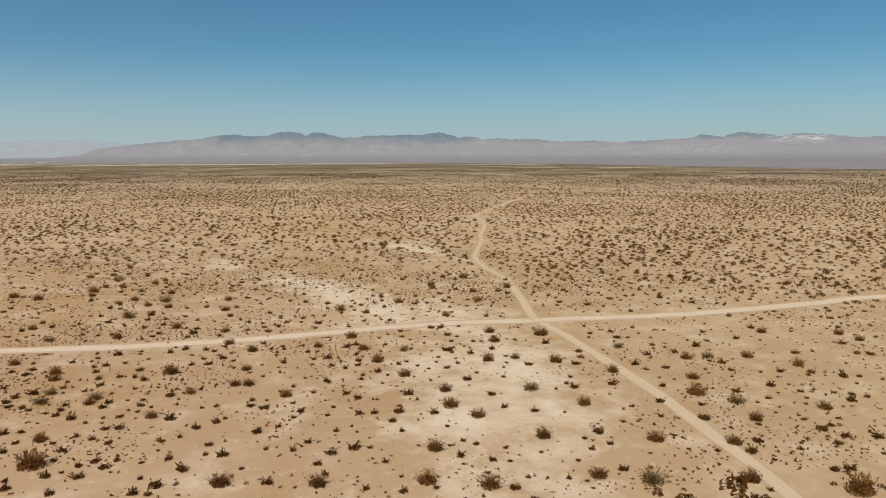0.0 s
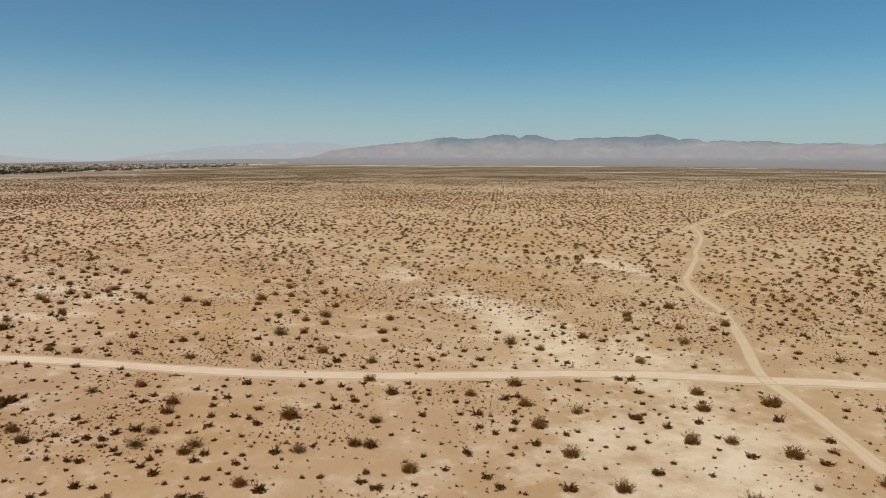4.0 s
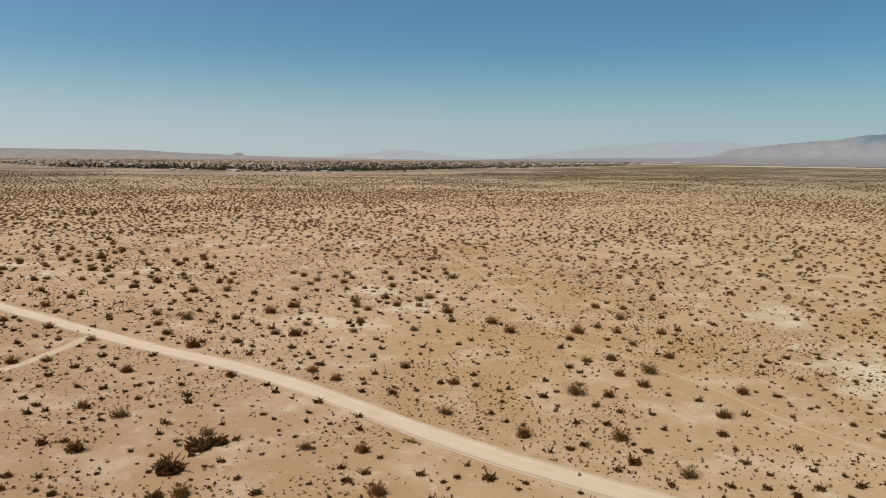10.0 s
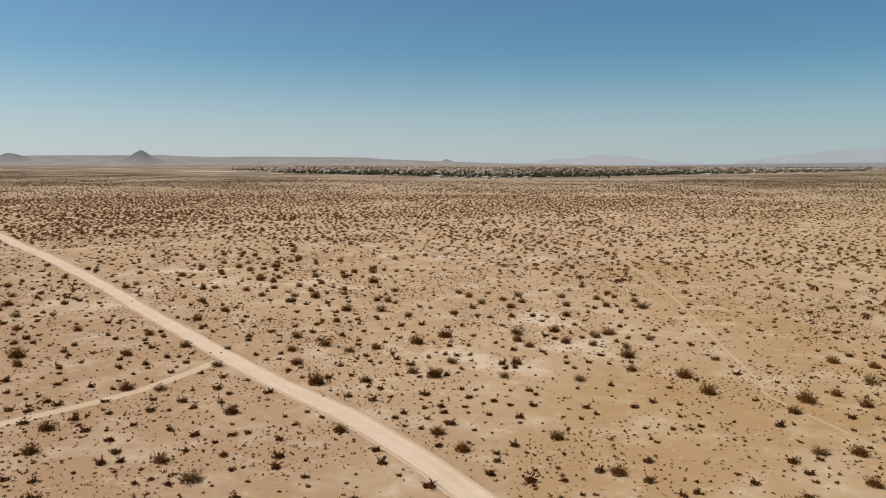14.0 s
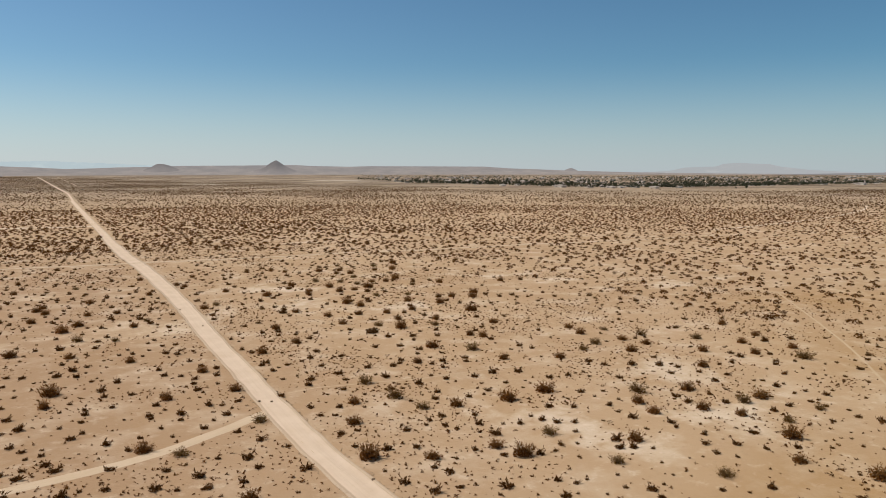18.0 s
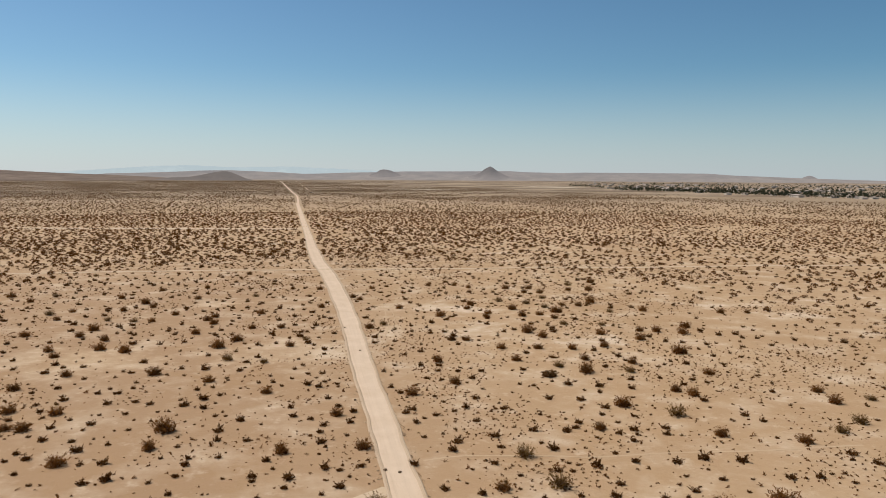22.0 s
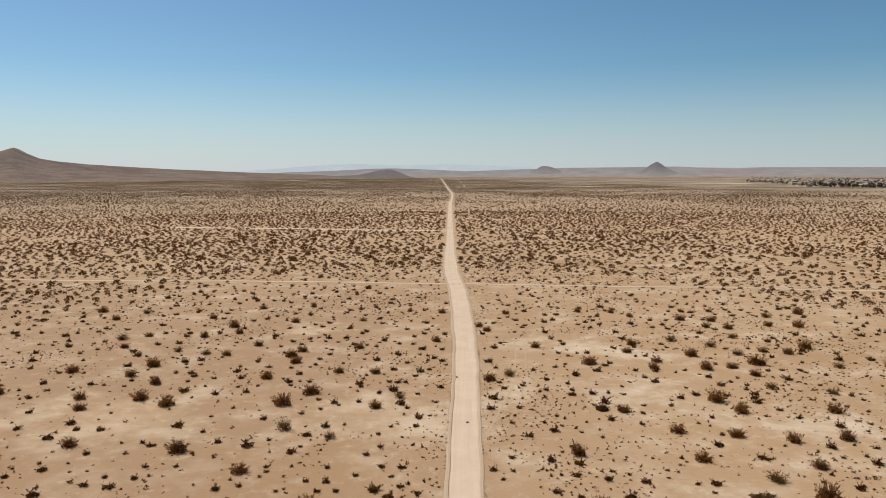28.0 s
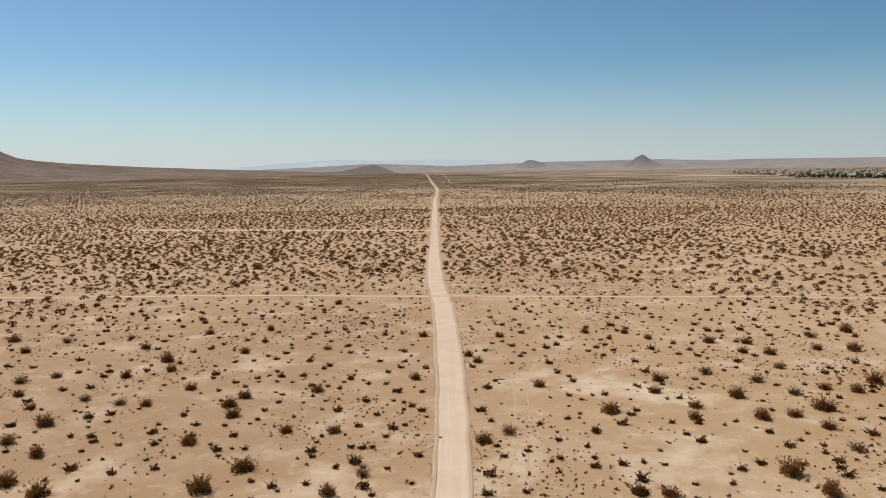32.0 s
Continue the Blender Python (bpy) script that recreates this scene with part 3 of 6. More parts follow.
def build_ridge(name, profile, foot, crest, back, mat, label, rough=10.0, step=0.12, sink=3.0):
    """A range seen from the plain: crest heights by heading, spurs and gullies down to its foot."""
    prof = np.array(profile, float)
    head = np.arange(prof[0, 0], prof[-1, 0] + step / 2, step)
    rows = np.linspace(0, 1, 15)
    verts = []
    crest_z = np.interp(head, prof[:, 0], prof[:, 1])
    foot = np.interp(head, *np.array(foot, float).T) if isinstance(foot, list) else foot
    for u in rows:
        r = foot + (crest - foot) * u
        spur = vnoise(head * 9, head * 0 + u * 4, 6.0, 6) - 0.5
        fine = vnoise(head * 30, head * 0 + u * 9, 6.0, 8) - 0.5
        z = crest_z * (u ** 1.35) + rough * (spur * np.sin(math.pi * min(u, 0.98)) * 1.6 + 0.35 * fine * u) * np.clip(crest_z / 60, 0.1, 1) - sink * (1 - u)
        a = np.radians(head)
        rr = r + 90 * (vnoise(head * 5, head * 0 + u * 3, 6.0, 9) - 0.5) * (1 - u)
        verts.append(np.c_[HUB[0] + rr * np.sin(a), HUB[1] + rr * np.cos(a), z])
    a = np.radians(head)
    verts.append(np.c_[HUB[0] + back * np.sin(a), HUB[1] + back * np.cos(a), crest_z * 0 - 5])
    n = len(head)
    V = np.vstack(verts)
    i, j = np.meshgrid(np.arange(n - 1), np.arange(len(verts) - 1))
    k = (j * n + i).ravel()
    me = mesh_from(name, V, np.c_[k, k + 1, k + 1 + n, k + n], [mat], smooth=True)
    gz = V[:, 2]
    gh = np.tile(head, len(verts))
    point_attr(me, "pale_rock", np.clip(1.6 - np.abs(gh - 129.6) / 1.8, 0, 1) * np.clip((gz - 85) / 25, 0, 1) + 0.5 * np.clip(1.4 - np.abs(gh - 122.5) / 4, 0, 1) * np.clip(1.3 - np.abs(gz - 60) / 30, 0, 1) * 0.7)
    return tagged(new(name, me), label, "mountains", kind="structure")


def build_hill(name, head, dist, height, radius, mat, label, sharp=1.0, skirt=0.25, lop=0.0, stretch=1.0):
    """A lone hill: steep rocky cone on a wide gentle apron."""
    cx, cy = HUB[0] + dist * math.sin(radians(head)), HUB[1] + dist * math.cos(radians(head))
    rings, seg = 22, 72
    verts, faces = [], []
    cr, ci = math.cos(radians(-head)), math.sin(radians(-head))
    for i in range(rings + 1):
        u = i / rings
        for j in range(seg):
            a = 2 * math.pi * j / seg
            ru = radius * u
            dx, dy = ru * math.cos(a) * stretch, ru * math.sin(a)
            x, y = cx + dx * cr - dy * ci, cy + dx * ci + dy * cr
            core = math.exp(-(3.1 * u) ** sharp)
            apron = skirt * (1 - u) ** 2.2
            gully = 0.16 * (float(vnoise(math.cos(a) * 40 + cx, math.sin(a) * 40 + u * 25, 12, 3)) - 0.5) * min(1, u * 5) * (1 - u)
            verts.append((x, y, height * ((1 - skirt) * core * (1 + lop * math.cos(a)) + apron + gully * (core + 0.15)) - 1.5 * u))
    for i in range(rings):
        for j in range(seg):
            k = (j + 1) % seg
            faces.append((i * seg + j, i * seg + k, (i + 1) * seg + k, (i + 1) * seg + j))
    return tagged(new(name, mesh_from(name, verts, faces, [mat], smooth=True)), label, "hill", kind="structure")


# haze of distance is set as each material's own glow and tint
MAT_RANGE = hazed_material("hazy_mountain", (0.16, 0.13, 0.11), (0.42, 0.34, 0.30), (0.185, 0.255, 0.305), (0.36, 0.358, 0.38), 0.89, 165, (0.27, 0.262, 0.268), snow=True)
MAT_FAINT = hazed_material("faint_mountain", (0.2, 0.18, 0.16), (0.3, 0.26, 0.24), (0.395, 0.48, 0.52), (0.425, 0.46, 0.482), 0.95, 130, (0.38, 0.388, 0.40))
MAT_FAINT_HILL = hazed_material("faint_hill", (0.2, 0.18, 0.16), (0.3, 0.26, 0.24), (0.436, 0.46, 0.478), (0.44, 0.455, 0.472), 0.97, 80)
MAT_FAINTEST = hazed_material("faintest_mountain", (0.2, 0.18, 0.16), (0.3, 0.26, 0.24), (0.49, 0.585, 0.63), (0.51, 0.60, 0.63), 0.98, 120)
MAT_HAZE_BAND = hazed_material("hazed_plain_band", (0.16, 0.14, 0.12), (0.26, 0.22, 0.19), (0.335, 0.335, 0.352), (0.285, 0.275, 0.282), 0.85, 26)
MAT_MESA = hazed_material("hazy_slope", (0.22, 0.175, 0.14), (0.42, 0.34, 0.28), (0.31, 0.308, 0.328), (0.36, 0.335, 0.33), 0.72, 60, specks=0.4)
MAT_SLOPE = hazed_material("brown_slope", (0.24, 0.178, 0.135), (0.33, 0.25, 0.19), (0.145, 0.126, 0.134), (0.218, 0.18, 0.165), 0.5, 68, specks=0.55)
MAT_DARK_HILL = hazed_material("dark_slope_rock", (0.09, 0.075, 0.065), (0.20, 0.16, 0.13), (0.19, 0.178, 0.182), (0.27, 0.24, 0.228), 0.62, 60, specks=0.35)
MAT_HILL = hazed_material("dark_hill_rock", (0.08, 0.07, 0.06), (0.26, 0.22, 0.185), (0.22, 0.212, 0.222), (0.40, 0.365, 0.362), 0.72, 62, specks=0.3)

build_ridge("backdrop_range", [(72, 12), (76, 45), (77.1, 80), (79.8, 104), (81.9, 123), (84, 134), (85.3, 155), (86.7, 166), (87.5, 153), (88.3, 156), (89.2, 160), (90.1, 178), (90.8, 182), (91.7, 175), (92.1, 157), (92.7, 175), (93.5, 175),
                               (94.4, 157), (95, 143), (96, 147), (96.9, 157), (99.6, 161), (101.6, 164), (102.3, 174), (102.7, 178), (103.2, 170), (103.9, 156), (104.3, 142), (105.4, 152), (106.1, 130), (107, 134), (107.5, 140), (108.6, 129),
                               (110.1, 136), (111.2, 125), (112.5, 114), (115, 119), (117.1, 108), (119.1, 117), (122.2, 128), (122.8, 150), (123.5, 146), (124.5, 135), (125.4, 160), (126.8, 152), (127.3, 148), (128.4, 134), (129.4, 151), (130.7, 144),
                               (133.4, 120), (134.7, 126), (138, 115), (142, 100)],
            [(72, 4150), (108, 4100), (118, 3700), (124, 3200), (130, 2750), (142, 2500)], 4560, 4660, MAT_RANGE, "blue-grey mountain range with haze painted in, thicker at its foot", 22)
# added low sheet, coloured and glowing grey to show haze over the far plain
HAZE_BAND_FOOT = [(54, 4100), (62, 4050), (72, 3700), (80, 3250), (89, 3000), (102, 2800), (112, 2450), (120, 2050), (130, 1680), (142, 1550)]
build_ridge("backdrop_haze_band", [(54, 2), (60, 12), (70, 24), (78, 30), (104, 30), (112, 22), (118, 12), (124, 6), (130, 3), (142, 2)],
            HAZE_BAND_FOOT, 4150, 4200, MAT_HAZE_BAND, "grey band added for the haze over the far plain", 0.0, 0.3, -0.6)
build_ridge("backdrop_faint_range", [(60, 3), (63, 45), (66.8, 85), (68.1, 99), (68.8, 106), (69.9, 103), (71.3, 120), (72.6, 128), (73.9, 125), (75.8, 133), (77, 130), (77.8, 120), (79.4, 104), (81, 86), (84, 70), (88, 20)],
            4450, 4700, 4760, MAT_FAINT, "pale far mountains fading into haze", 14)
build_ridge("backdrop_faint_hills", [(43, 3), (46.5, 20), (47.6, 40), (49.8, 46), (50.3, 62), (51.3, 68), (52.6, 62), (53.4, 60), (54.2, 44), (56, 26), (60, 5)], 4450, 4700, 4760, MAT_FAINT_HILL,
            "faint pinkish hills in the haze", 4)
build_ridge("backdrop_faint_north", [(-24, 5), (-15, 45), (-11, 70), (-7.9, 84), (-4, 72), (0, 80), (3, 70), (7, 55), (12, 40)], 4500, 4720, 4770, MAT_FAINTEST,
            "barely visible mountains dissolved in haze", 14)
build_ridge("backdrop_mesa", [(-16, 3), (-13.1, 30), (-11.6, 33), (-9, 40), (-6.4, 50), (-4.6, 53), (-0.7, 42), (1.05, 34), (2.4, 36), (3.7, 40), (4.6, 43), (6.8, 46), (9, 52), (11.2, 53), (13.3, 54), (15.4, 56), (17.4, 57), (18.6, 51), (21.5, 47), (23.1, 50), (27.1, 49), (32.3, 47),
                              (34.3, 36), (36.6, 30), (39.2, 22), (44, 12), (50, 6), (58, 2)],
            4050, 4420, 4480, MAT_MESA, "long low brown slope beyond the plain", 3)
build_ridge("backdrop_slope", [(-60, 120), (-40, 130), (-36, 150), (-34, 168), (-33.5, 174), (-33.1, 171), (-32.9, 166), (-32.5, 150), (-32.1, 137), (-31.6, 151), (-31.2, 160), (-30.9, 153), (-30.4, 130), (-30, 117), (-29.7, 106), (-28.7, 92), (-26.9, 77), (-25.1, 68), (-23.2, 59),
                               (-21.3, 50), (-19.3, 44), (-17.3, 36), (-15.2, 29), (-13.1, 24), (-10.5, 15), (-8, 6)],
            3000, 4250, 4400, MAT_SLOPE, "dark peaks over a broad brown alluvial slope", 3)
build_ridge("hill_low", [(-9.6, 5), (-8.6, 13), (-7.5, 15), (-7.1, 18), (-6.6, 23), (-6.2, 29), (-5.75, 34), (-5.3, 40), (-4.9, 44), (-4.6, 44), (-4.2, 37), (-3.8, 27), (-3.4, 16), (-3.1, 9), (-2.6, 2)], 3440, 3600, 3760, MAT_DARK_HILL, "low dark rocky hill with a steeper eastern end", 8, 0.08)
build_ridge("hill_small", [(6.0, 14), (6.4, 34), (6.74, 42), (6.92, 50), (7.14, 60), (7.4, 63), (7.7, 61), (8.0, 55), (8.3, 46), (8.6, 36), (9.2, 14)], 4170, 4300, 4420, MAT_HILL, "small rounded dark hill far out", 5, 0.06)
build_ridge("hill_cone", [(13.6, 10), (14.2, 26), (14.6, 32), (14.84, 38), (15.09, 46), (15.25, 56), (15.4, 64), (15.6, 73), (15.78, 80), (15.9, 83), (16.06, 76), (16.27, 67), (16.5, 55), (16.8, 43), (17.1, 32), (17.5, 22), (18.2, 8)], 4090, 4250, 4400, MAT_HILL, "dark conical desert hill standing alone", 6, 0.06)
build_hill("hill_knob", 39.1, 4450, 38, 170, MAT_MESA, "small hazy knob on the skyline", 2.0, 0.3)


def build_pale_flat(head_a, head_b, near, deep):
    """A thin bright sheet of dry lake bed with ragged ends, lying on the far plain."""
    head = np.arange(head_a, head_b, 0.15)
    rows = []
    ends = np.clip(np.minimum(head - head_a, head_b - head) / 2.5, 0.05, 1)
    for u in (0.0, 0.35, 0.7, 1.0):
        r = near + 160 * (vnoise(head * 2.0, head * 0 + near, 6.0, 4) - 0.5) + deep * u * ends * (0.35 + vnoise(head * 7.0, head * 0 + near * 0.3, 5.0, 5))
        a = np.radians(head)
        rows.append(np.c_[HUB[0] + r * np.sin(a), HUB[1] + r * np.cos(a), np.full(len(head), 0.25 if 0 < u < 1 else 0.1)])
    n = len(head)
    i, j = np.meshgrid(np.arange(n - 1), np.arange(3))
    k = (j * n + i).ravel()
    me = mesh_from("ground_pale_flat", np.vstack(rows), np.c_[k, k + 1, k + 1 + n, k + n], [MAT_LAKE], smooth=True)
    tagged(new("ground_pale_flat", me), "thin bright sheet of dry lake bed far off", "ground", kind="structure")


for flat in ((74, 100, 2650, 330), (103, 113, 2330, 240), (110, 124, 1730, 120), (78, 91, 1780, 90), (96, 109, 1560, 60), (62, 74, 3100, 420), (17.5, 26, 1850, 130), (8, 15, 1500, 60), (120, 136, 1330, 60)):
    build_pale_flat(*flat)


# ---- scrub ----
def shrub_arrays(rng, wide, tall, stems, leaves, leaf, twig=0.018, reach=66, sides=3, core=0):
    """One shrub: stems fanning from the root crown, and small leaf clumps along their outer parts. Vertices, triangles, 0 stem or 1 leaf."""
    V, T, M = [], [], []
    tips = []
    for _ in range(stems):
        a = rng.uniform(0, 2 * math.pi)
        lean = radians(reach) * rng.uniform(0.05, 1.0) ** 0.7
        long = rng.uniform(0.72, 1.08)
        root = np.array([math.cos(a), math.sin(a), 0]) * wide * 0.10 * rng.rand()
        end = np.array([math.cos(a) * math.sin(lean) * wide, math.sin(a) * math.sin(lean) * wide, math.cos(lean) ** 0.8 * tall]) * long
        end[2] = max(end[2], 0.12 * tall)
        bend = root + (end - root) * 0.5 + np.array([0, 0, 0.06 * tall]) + rng.normal(0, 0.05, 3) * wide
        tips.append((root, bend, end))
        b = len(V)
        ax = np.cross(end - root, [0.3, 0.2, 1.0])
        ax /= np.linalg.norm(ax) + 1e-6
        ay = np.cross(ax, end - root)
        ay /= np.linalg.norm(ay) + 1e-6
        for p, r in ((root, twig), (bend, twig * 0.7)):
            for k in range(sides):
                w = 2 * math.pi * k / sides
                V.append(p + r * (math.cos(w) * ax + math.sin(w) * ay))
        V.append(end)
        for k in range(sides):
            q = (k + 1) % sides
            T += [(b + k, b + q, b + sides + q), (b + k, b + sides + q, b + sides + k), (b + sides + k, b + sides + q, b + 2 * sides)]
            M += [0, 0, 0]
    for _ in range(leaves):
        root, bend, end = tips[rng.randint(len(tips))]
        u = rng.uniform(0.18, 1.0) ** 1.2
        p = root + (bend - root) * u * 2 if u < 0.5 else bend + (end - bend) * (u - 0.5) * 2
        p = p + rng.normal(0, 0.036, 3) * wide
        p[2] = max(p[2], 0.02)
        along = end - root
        d1, d2 = along / np.linalg.norm(along) + rng.normal(0, 0.38, 3), rng.normal(0, 1, 3)
        d1 /= np.linalg.norm(d1)
        d2 -= d1 * (d1 @ d2)
        d2 /= np.linalg.norm(d2)
        s = leaf * rng.uniform(0.6, 1.4)
        b = len(V)
        V += [p - d1 * s * 0.8 - d2 * s * 0.16, p + d1 * s * 0.9, p - d1 * s * 0.2 + d2 * s * 0.3]
        T.append((b, b + 1, b + 2))
        M.append(1)
    for _ in range(core):
        a, r = rng.uniform(0, 2 * math.pi), wide * 0.56 * rng.rand() ** 0.6
        p = np.array([r * math.cos(a), r * math.sin(a), tall * rng.uniform(0.02, 0.48) * (1.1 - r / wide)])
        d1, d2 = rng.normal(0, 1, 3), rng.normal(0, 1, 3)
        d1 /= np.linalg.norm(d1)
        d2 -= d1 * (d1 @ d2)
        d2 /= np.linalg.norm(d2)
        s = leaf * rng.uniform(0.9, 1.8)
        b = len(V)
        tri = [p - d1 * s * 0.5 - d2 * s * 0.3, p + d1 * s * 0.5, p + d2 * s * 0.6]
        for q in tri:
            q[2] = max(q[2], 0.005)
        V += tri
        T.append((b, b + 1, b + 2))
        M.append(1)
    return np.array(V), np.array(T), np.array(M)


def dome_arrays(rng, wide, tall, tris, twigs, size=0.5):
    """A rounded shrub seen from afar: leaf clumps turned outwards over a lumpy low dome, and a few twigs standing out."""
    V, T = [], []
    lobe = rng.uniform(0, 2 * math.pi, 3)
    for k in range(tris):
        h = (k + rng.uniform(0.2, 0.8)) / tris
        a = 2.4 * k + rng.uniform(-0.5, 0.5)
        r = math.sqrt(max(0.0, 1 - h * h)) * (1 + 0.16 * math.cos(2 * a + lobe[0]) + 0.12 * math.cos(3 * a + lobe[1])) * rng.uniform(0.62, 0.98)
        p = np.array([r * math.cos(a) * wide, r * math.sin(a) * wide, h * tall * rng.uniform(0.75, 1.1)])
        n = np.array([math.cos(a) * r, math.sin(a) * r, h + 0.15]) + rng.normal(0, 0.38, 3)
        n /= np.linalg.norm(n)
        d1 = np.cross(n, rng.normal(0, 1, 3))
        d1 /= np.linalg.norm(d1)
        d2 = np.cross(n, d1)
        s = size * wide * rng.uniform(0.7, 1.3)
        b = len(V)
        tri = [p - d1 * s * 0.55 - d2 * s * 0.35, p + d1 * s * 0.55 - d2 * s * 0.3, p + d2 * s * 0.65]
        for q in tri:
            q[2] = max(q[2], -0.02)
        V += tri
        T.append((b, b + 1, b + 2))
    for _ in range(twigs):
        a, lean = rng.uniform(0, 2 * math.pi), rng.uniform(0.15, 1.2)
        end = np.array([math.cos(a) * math.sin(lean) * wide, math.sin(a) * math.sin(lean) * wide, math.cos(lean) * tall]) * rng.uniform(1.05, 1.35)
        low = end * 0.45
        w = np.cross(end, rng.normal(0, 1, 3))
        w *= 0.07 * wide / (np.linalg.norm(w) + 1e-6)
        b = len(V)
        V += [low - w, low + w, end]
        T.append((b, b + 1, b + 2))
    return np.array(V), np.array(T), np.ones(len(T), int)


def tuft_arrays(rng, wide, tall, blades, leaves):
    """A small dry tuft: thin blades fanning from the root and a few crumbs of leaf between them."""
    V, T = [], []
    for _ in range(blades):
        a, lean = rng.uniform(0, 2 * math.pi), radians(80) * rng.rand() ** 0.7
        end = np.array([math.cos(a) * math.sin(lean) * wide, math.sin(a) * math.sin(lean) * wide, max(0.15, math.cos(lean)) * tall]) * rng.uniform(0.7, 1.1)
        w = np.array([-math.sin(a), math.cos(a), 0.0]) * 0.10 * wide
        root = np.array([math.cos(a), math.sin(a), 0.0]) * 0.12 * wide
        b = len(V)
        V += [root - w, root + w, end * 0.6 + w * 0.9, end]
        T += [(b, b + 1, b + 2), (b, b + 2, b + 3)]
    for _ in range(leaves):
        a, r = rng.uniform(0, 2 * math.pi), wide * 0.52 * rng.rand() ** 0.6
        p = np.array([math.cos(a) * r, math.sin(a) * r, tall * rng.uniform(0.05, 0.6) * (1.1 - r / wide)])
        d = rng.normal(0, 0.27, (3, 3)) * wide
        b = len(V)
        V += [p + d[0], p + d[1], p + d[2]]
        T.append((b, b + 1, b + 2))
    V = np.array(V)
    V[:, 2] = np.maximum(V[:, 2], -0.01)
    return V, np.array(T), np.ones(len(T), int)


def scatter(name, kinds, xs, ys, size, rng, mats, label, category):
    """Many shrubs too many to count, joined: each one turned, scaled and set on the ground."""
    pick = rng.randint(0, len(kinds), len(xs))
    Vs, Ts, Ms, base = [], [], [], 0
    gz = ground_z(xs, ys)
    for k, (V, T, M) in enumerate(kinds):
        w = np.where(pick == k)[0]
        if not len(w):
            continue
        a = rng.uniform(0, 2 * math.pi, len(w))
        s = size[w]
        tall = s * rng.uniform(0.8, 1.2, len(w))
        c, sn = np.cos(a) * s, np.sin(a) * s
        X = V[None, :, 0] * c[:, None] - V[None, :, 1] * sn[:, None] + xs[w][:, None]
        Y = V[None, :, 0] * sn[:, None] + V[None, :, 1] * c[:, None] + ys[w][:, None]
        Z = V[None, :, 2] * tall[:, None] + gz[w][:, None] - 0.01
        Vs.append(np.stack([X, Y, Z], -1).reshape(-1, 3))
        Ts.append((T[None] + (np.arange(len(w)) * len(V))[:, None, None] + base).reshape(-1, 3))
        Ms.append(np.tile(M, len(w)))
        base += len(w) * len(V)
    me = tri_mesh(name, np.vstack(Vs), np.vstack(Ts), mats, np.concatenate(Ms))
    return tagged(new(name, me), label, category, kind="stuff")


def in_fields(x, y):
    """Inside the fields whose shrubs are set one by one below."""
    inside = np.zeros(np.shape(x), bool)
    for quad in FIELDS:
        hit = np.ones(np.shape(x), bool)
        for (ax, ay), (bx, by) in zip(quad, quad[1:] + quad[:1]):
            hit &= (bx - ax) * (y - ay) - (by - ay) * (x - ax) < 0
        inside |= hit
    return inside


def in_view_land(x, y):
    """The part of the plan that lies open to the flight."""
    return (x > -66 - 0.64 * np.maximum(0, y - 40)) & (y > -245 - x)


def scrub_density(x, y):
    """Share of full scrub cover: clumped at two sizes, thin on the pale flats, in darker belts far off."""
    n = 0.55 * vnoise(x, y, 52, 11) + 0.45 * vnoise(x, y, 19, 12)
    d = 0.62 + 0.95 * np.clip((n - 0.30) * 1.9, 0, 1)
    d *= 1 - 0.5 * on_patch(x, y, PALE)
    d *= 1 + 0.35 * np.clip((-50 - x) / 60, 0, 1)
    belt = sum(k * np.exp(-((y - c + 0.06 * x + 30 * (vnoise(x, y, 90, 13) - 0.5)) / w) ** 2) for c, w, k in ((258, 18, 1.3), (384, 18, 1.1), (510, 30, 1.5), (840, 50, 1.4)))
    far = np.clip((np.hypot(x, y) - 250) / 500, 0, 1)
    rows = 0.62 * vnoise(x, y, 120, 14) + 0.38 * vnoise(x, y, 40, 17)
    d *= 1 - far + far * (0.45 + 1.3 * np.clip((rows - 0.32) * 2.6, 0, 1))
    d *= 1 + 0.22 * np.clip((np.hypot(x, y) - 200) / 150, 0, 1)
    return np.clip(d * (1 + belt), 0, 2.0)


def spine_gap(x, y):
    """Distance from the middle of the flown-over land."""
    return line_far(x, y, np.array([(-35, -135), (0, -95), (20, -40), (10, 30), (0, 110)], float))


def line_far(x, y, line):
    d = np.full(np.shape(x), 1e9)
    for a, b in zip(line[:-1], line[1:]):
        ab = b - a
        u = np.clip(((x - a[0]) * ab[0] + (y - a[1]) * ab[1]) / (ab @ ab), 0, 1)
        d = np.minimum(d, np.hypot(x - a[0] - u * ab[0], y - a[1] - u * ab[1]))
    return d


def free_ground(x, y, extra=0.3):
    ok = np.ones(np.shape(x), bool)
    for line, half in LINES:
        ok &= line_gap(x, y, line) > half + extra
    return ok


def sites(rng, cell, far, rate, seen=True):
    """Jittered plan places at the given count per cell, within far metres."""
    g = np.arange(-far, far, cell)
    X, Y = np.meshgrid(g, g)
    X = X + 0.5 * cell * (np.arange(len(g)) % 2)[:, None]
    # shrubs keep their distance from one another
    x, y = X.ravel() + rng.uniform(0, 0.8 * cell, X.size), Y.ravel() + rng.uniform(0, 0.8 * cell, X.size)
    keep = (in_view_land(x, y) == seen) & (np.hypot(x, y) < far)
    x, y = x[keep], y[keep]
    keep = rng.rand(len(x)) < rate * scrub_density(x, y)
    return x[keep], y[keep]


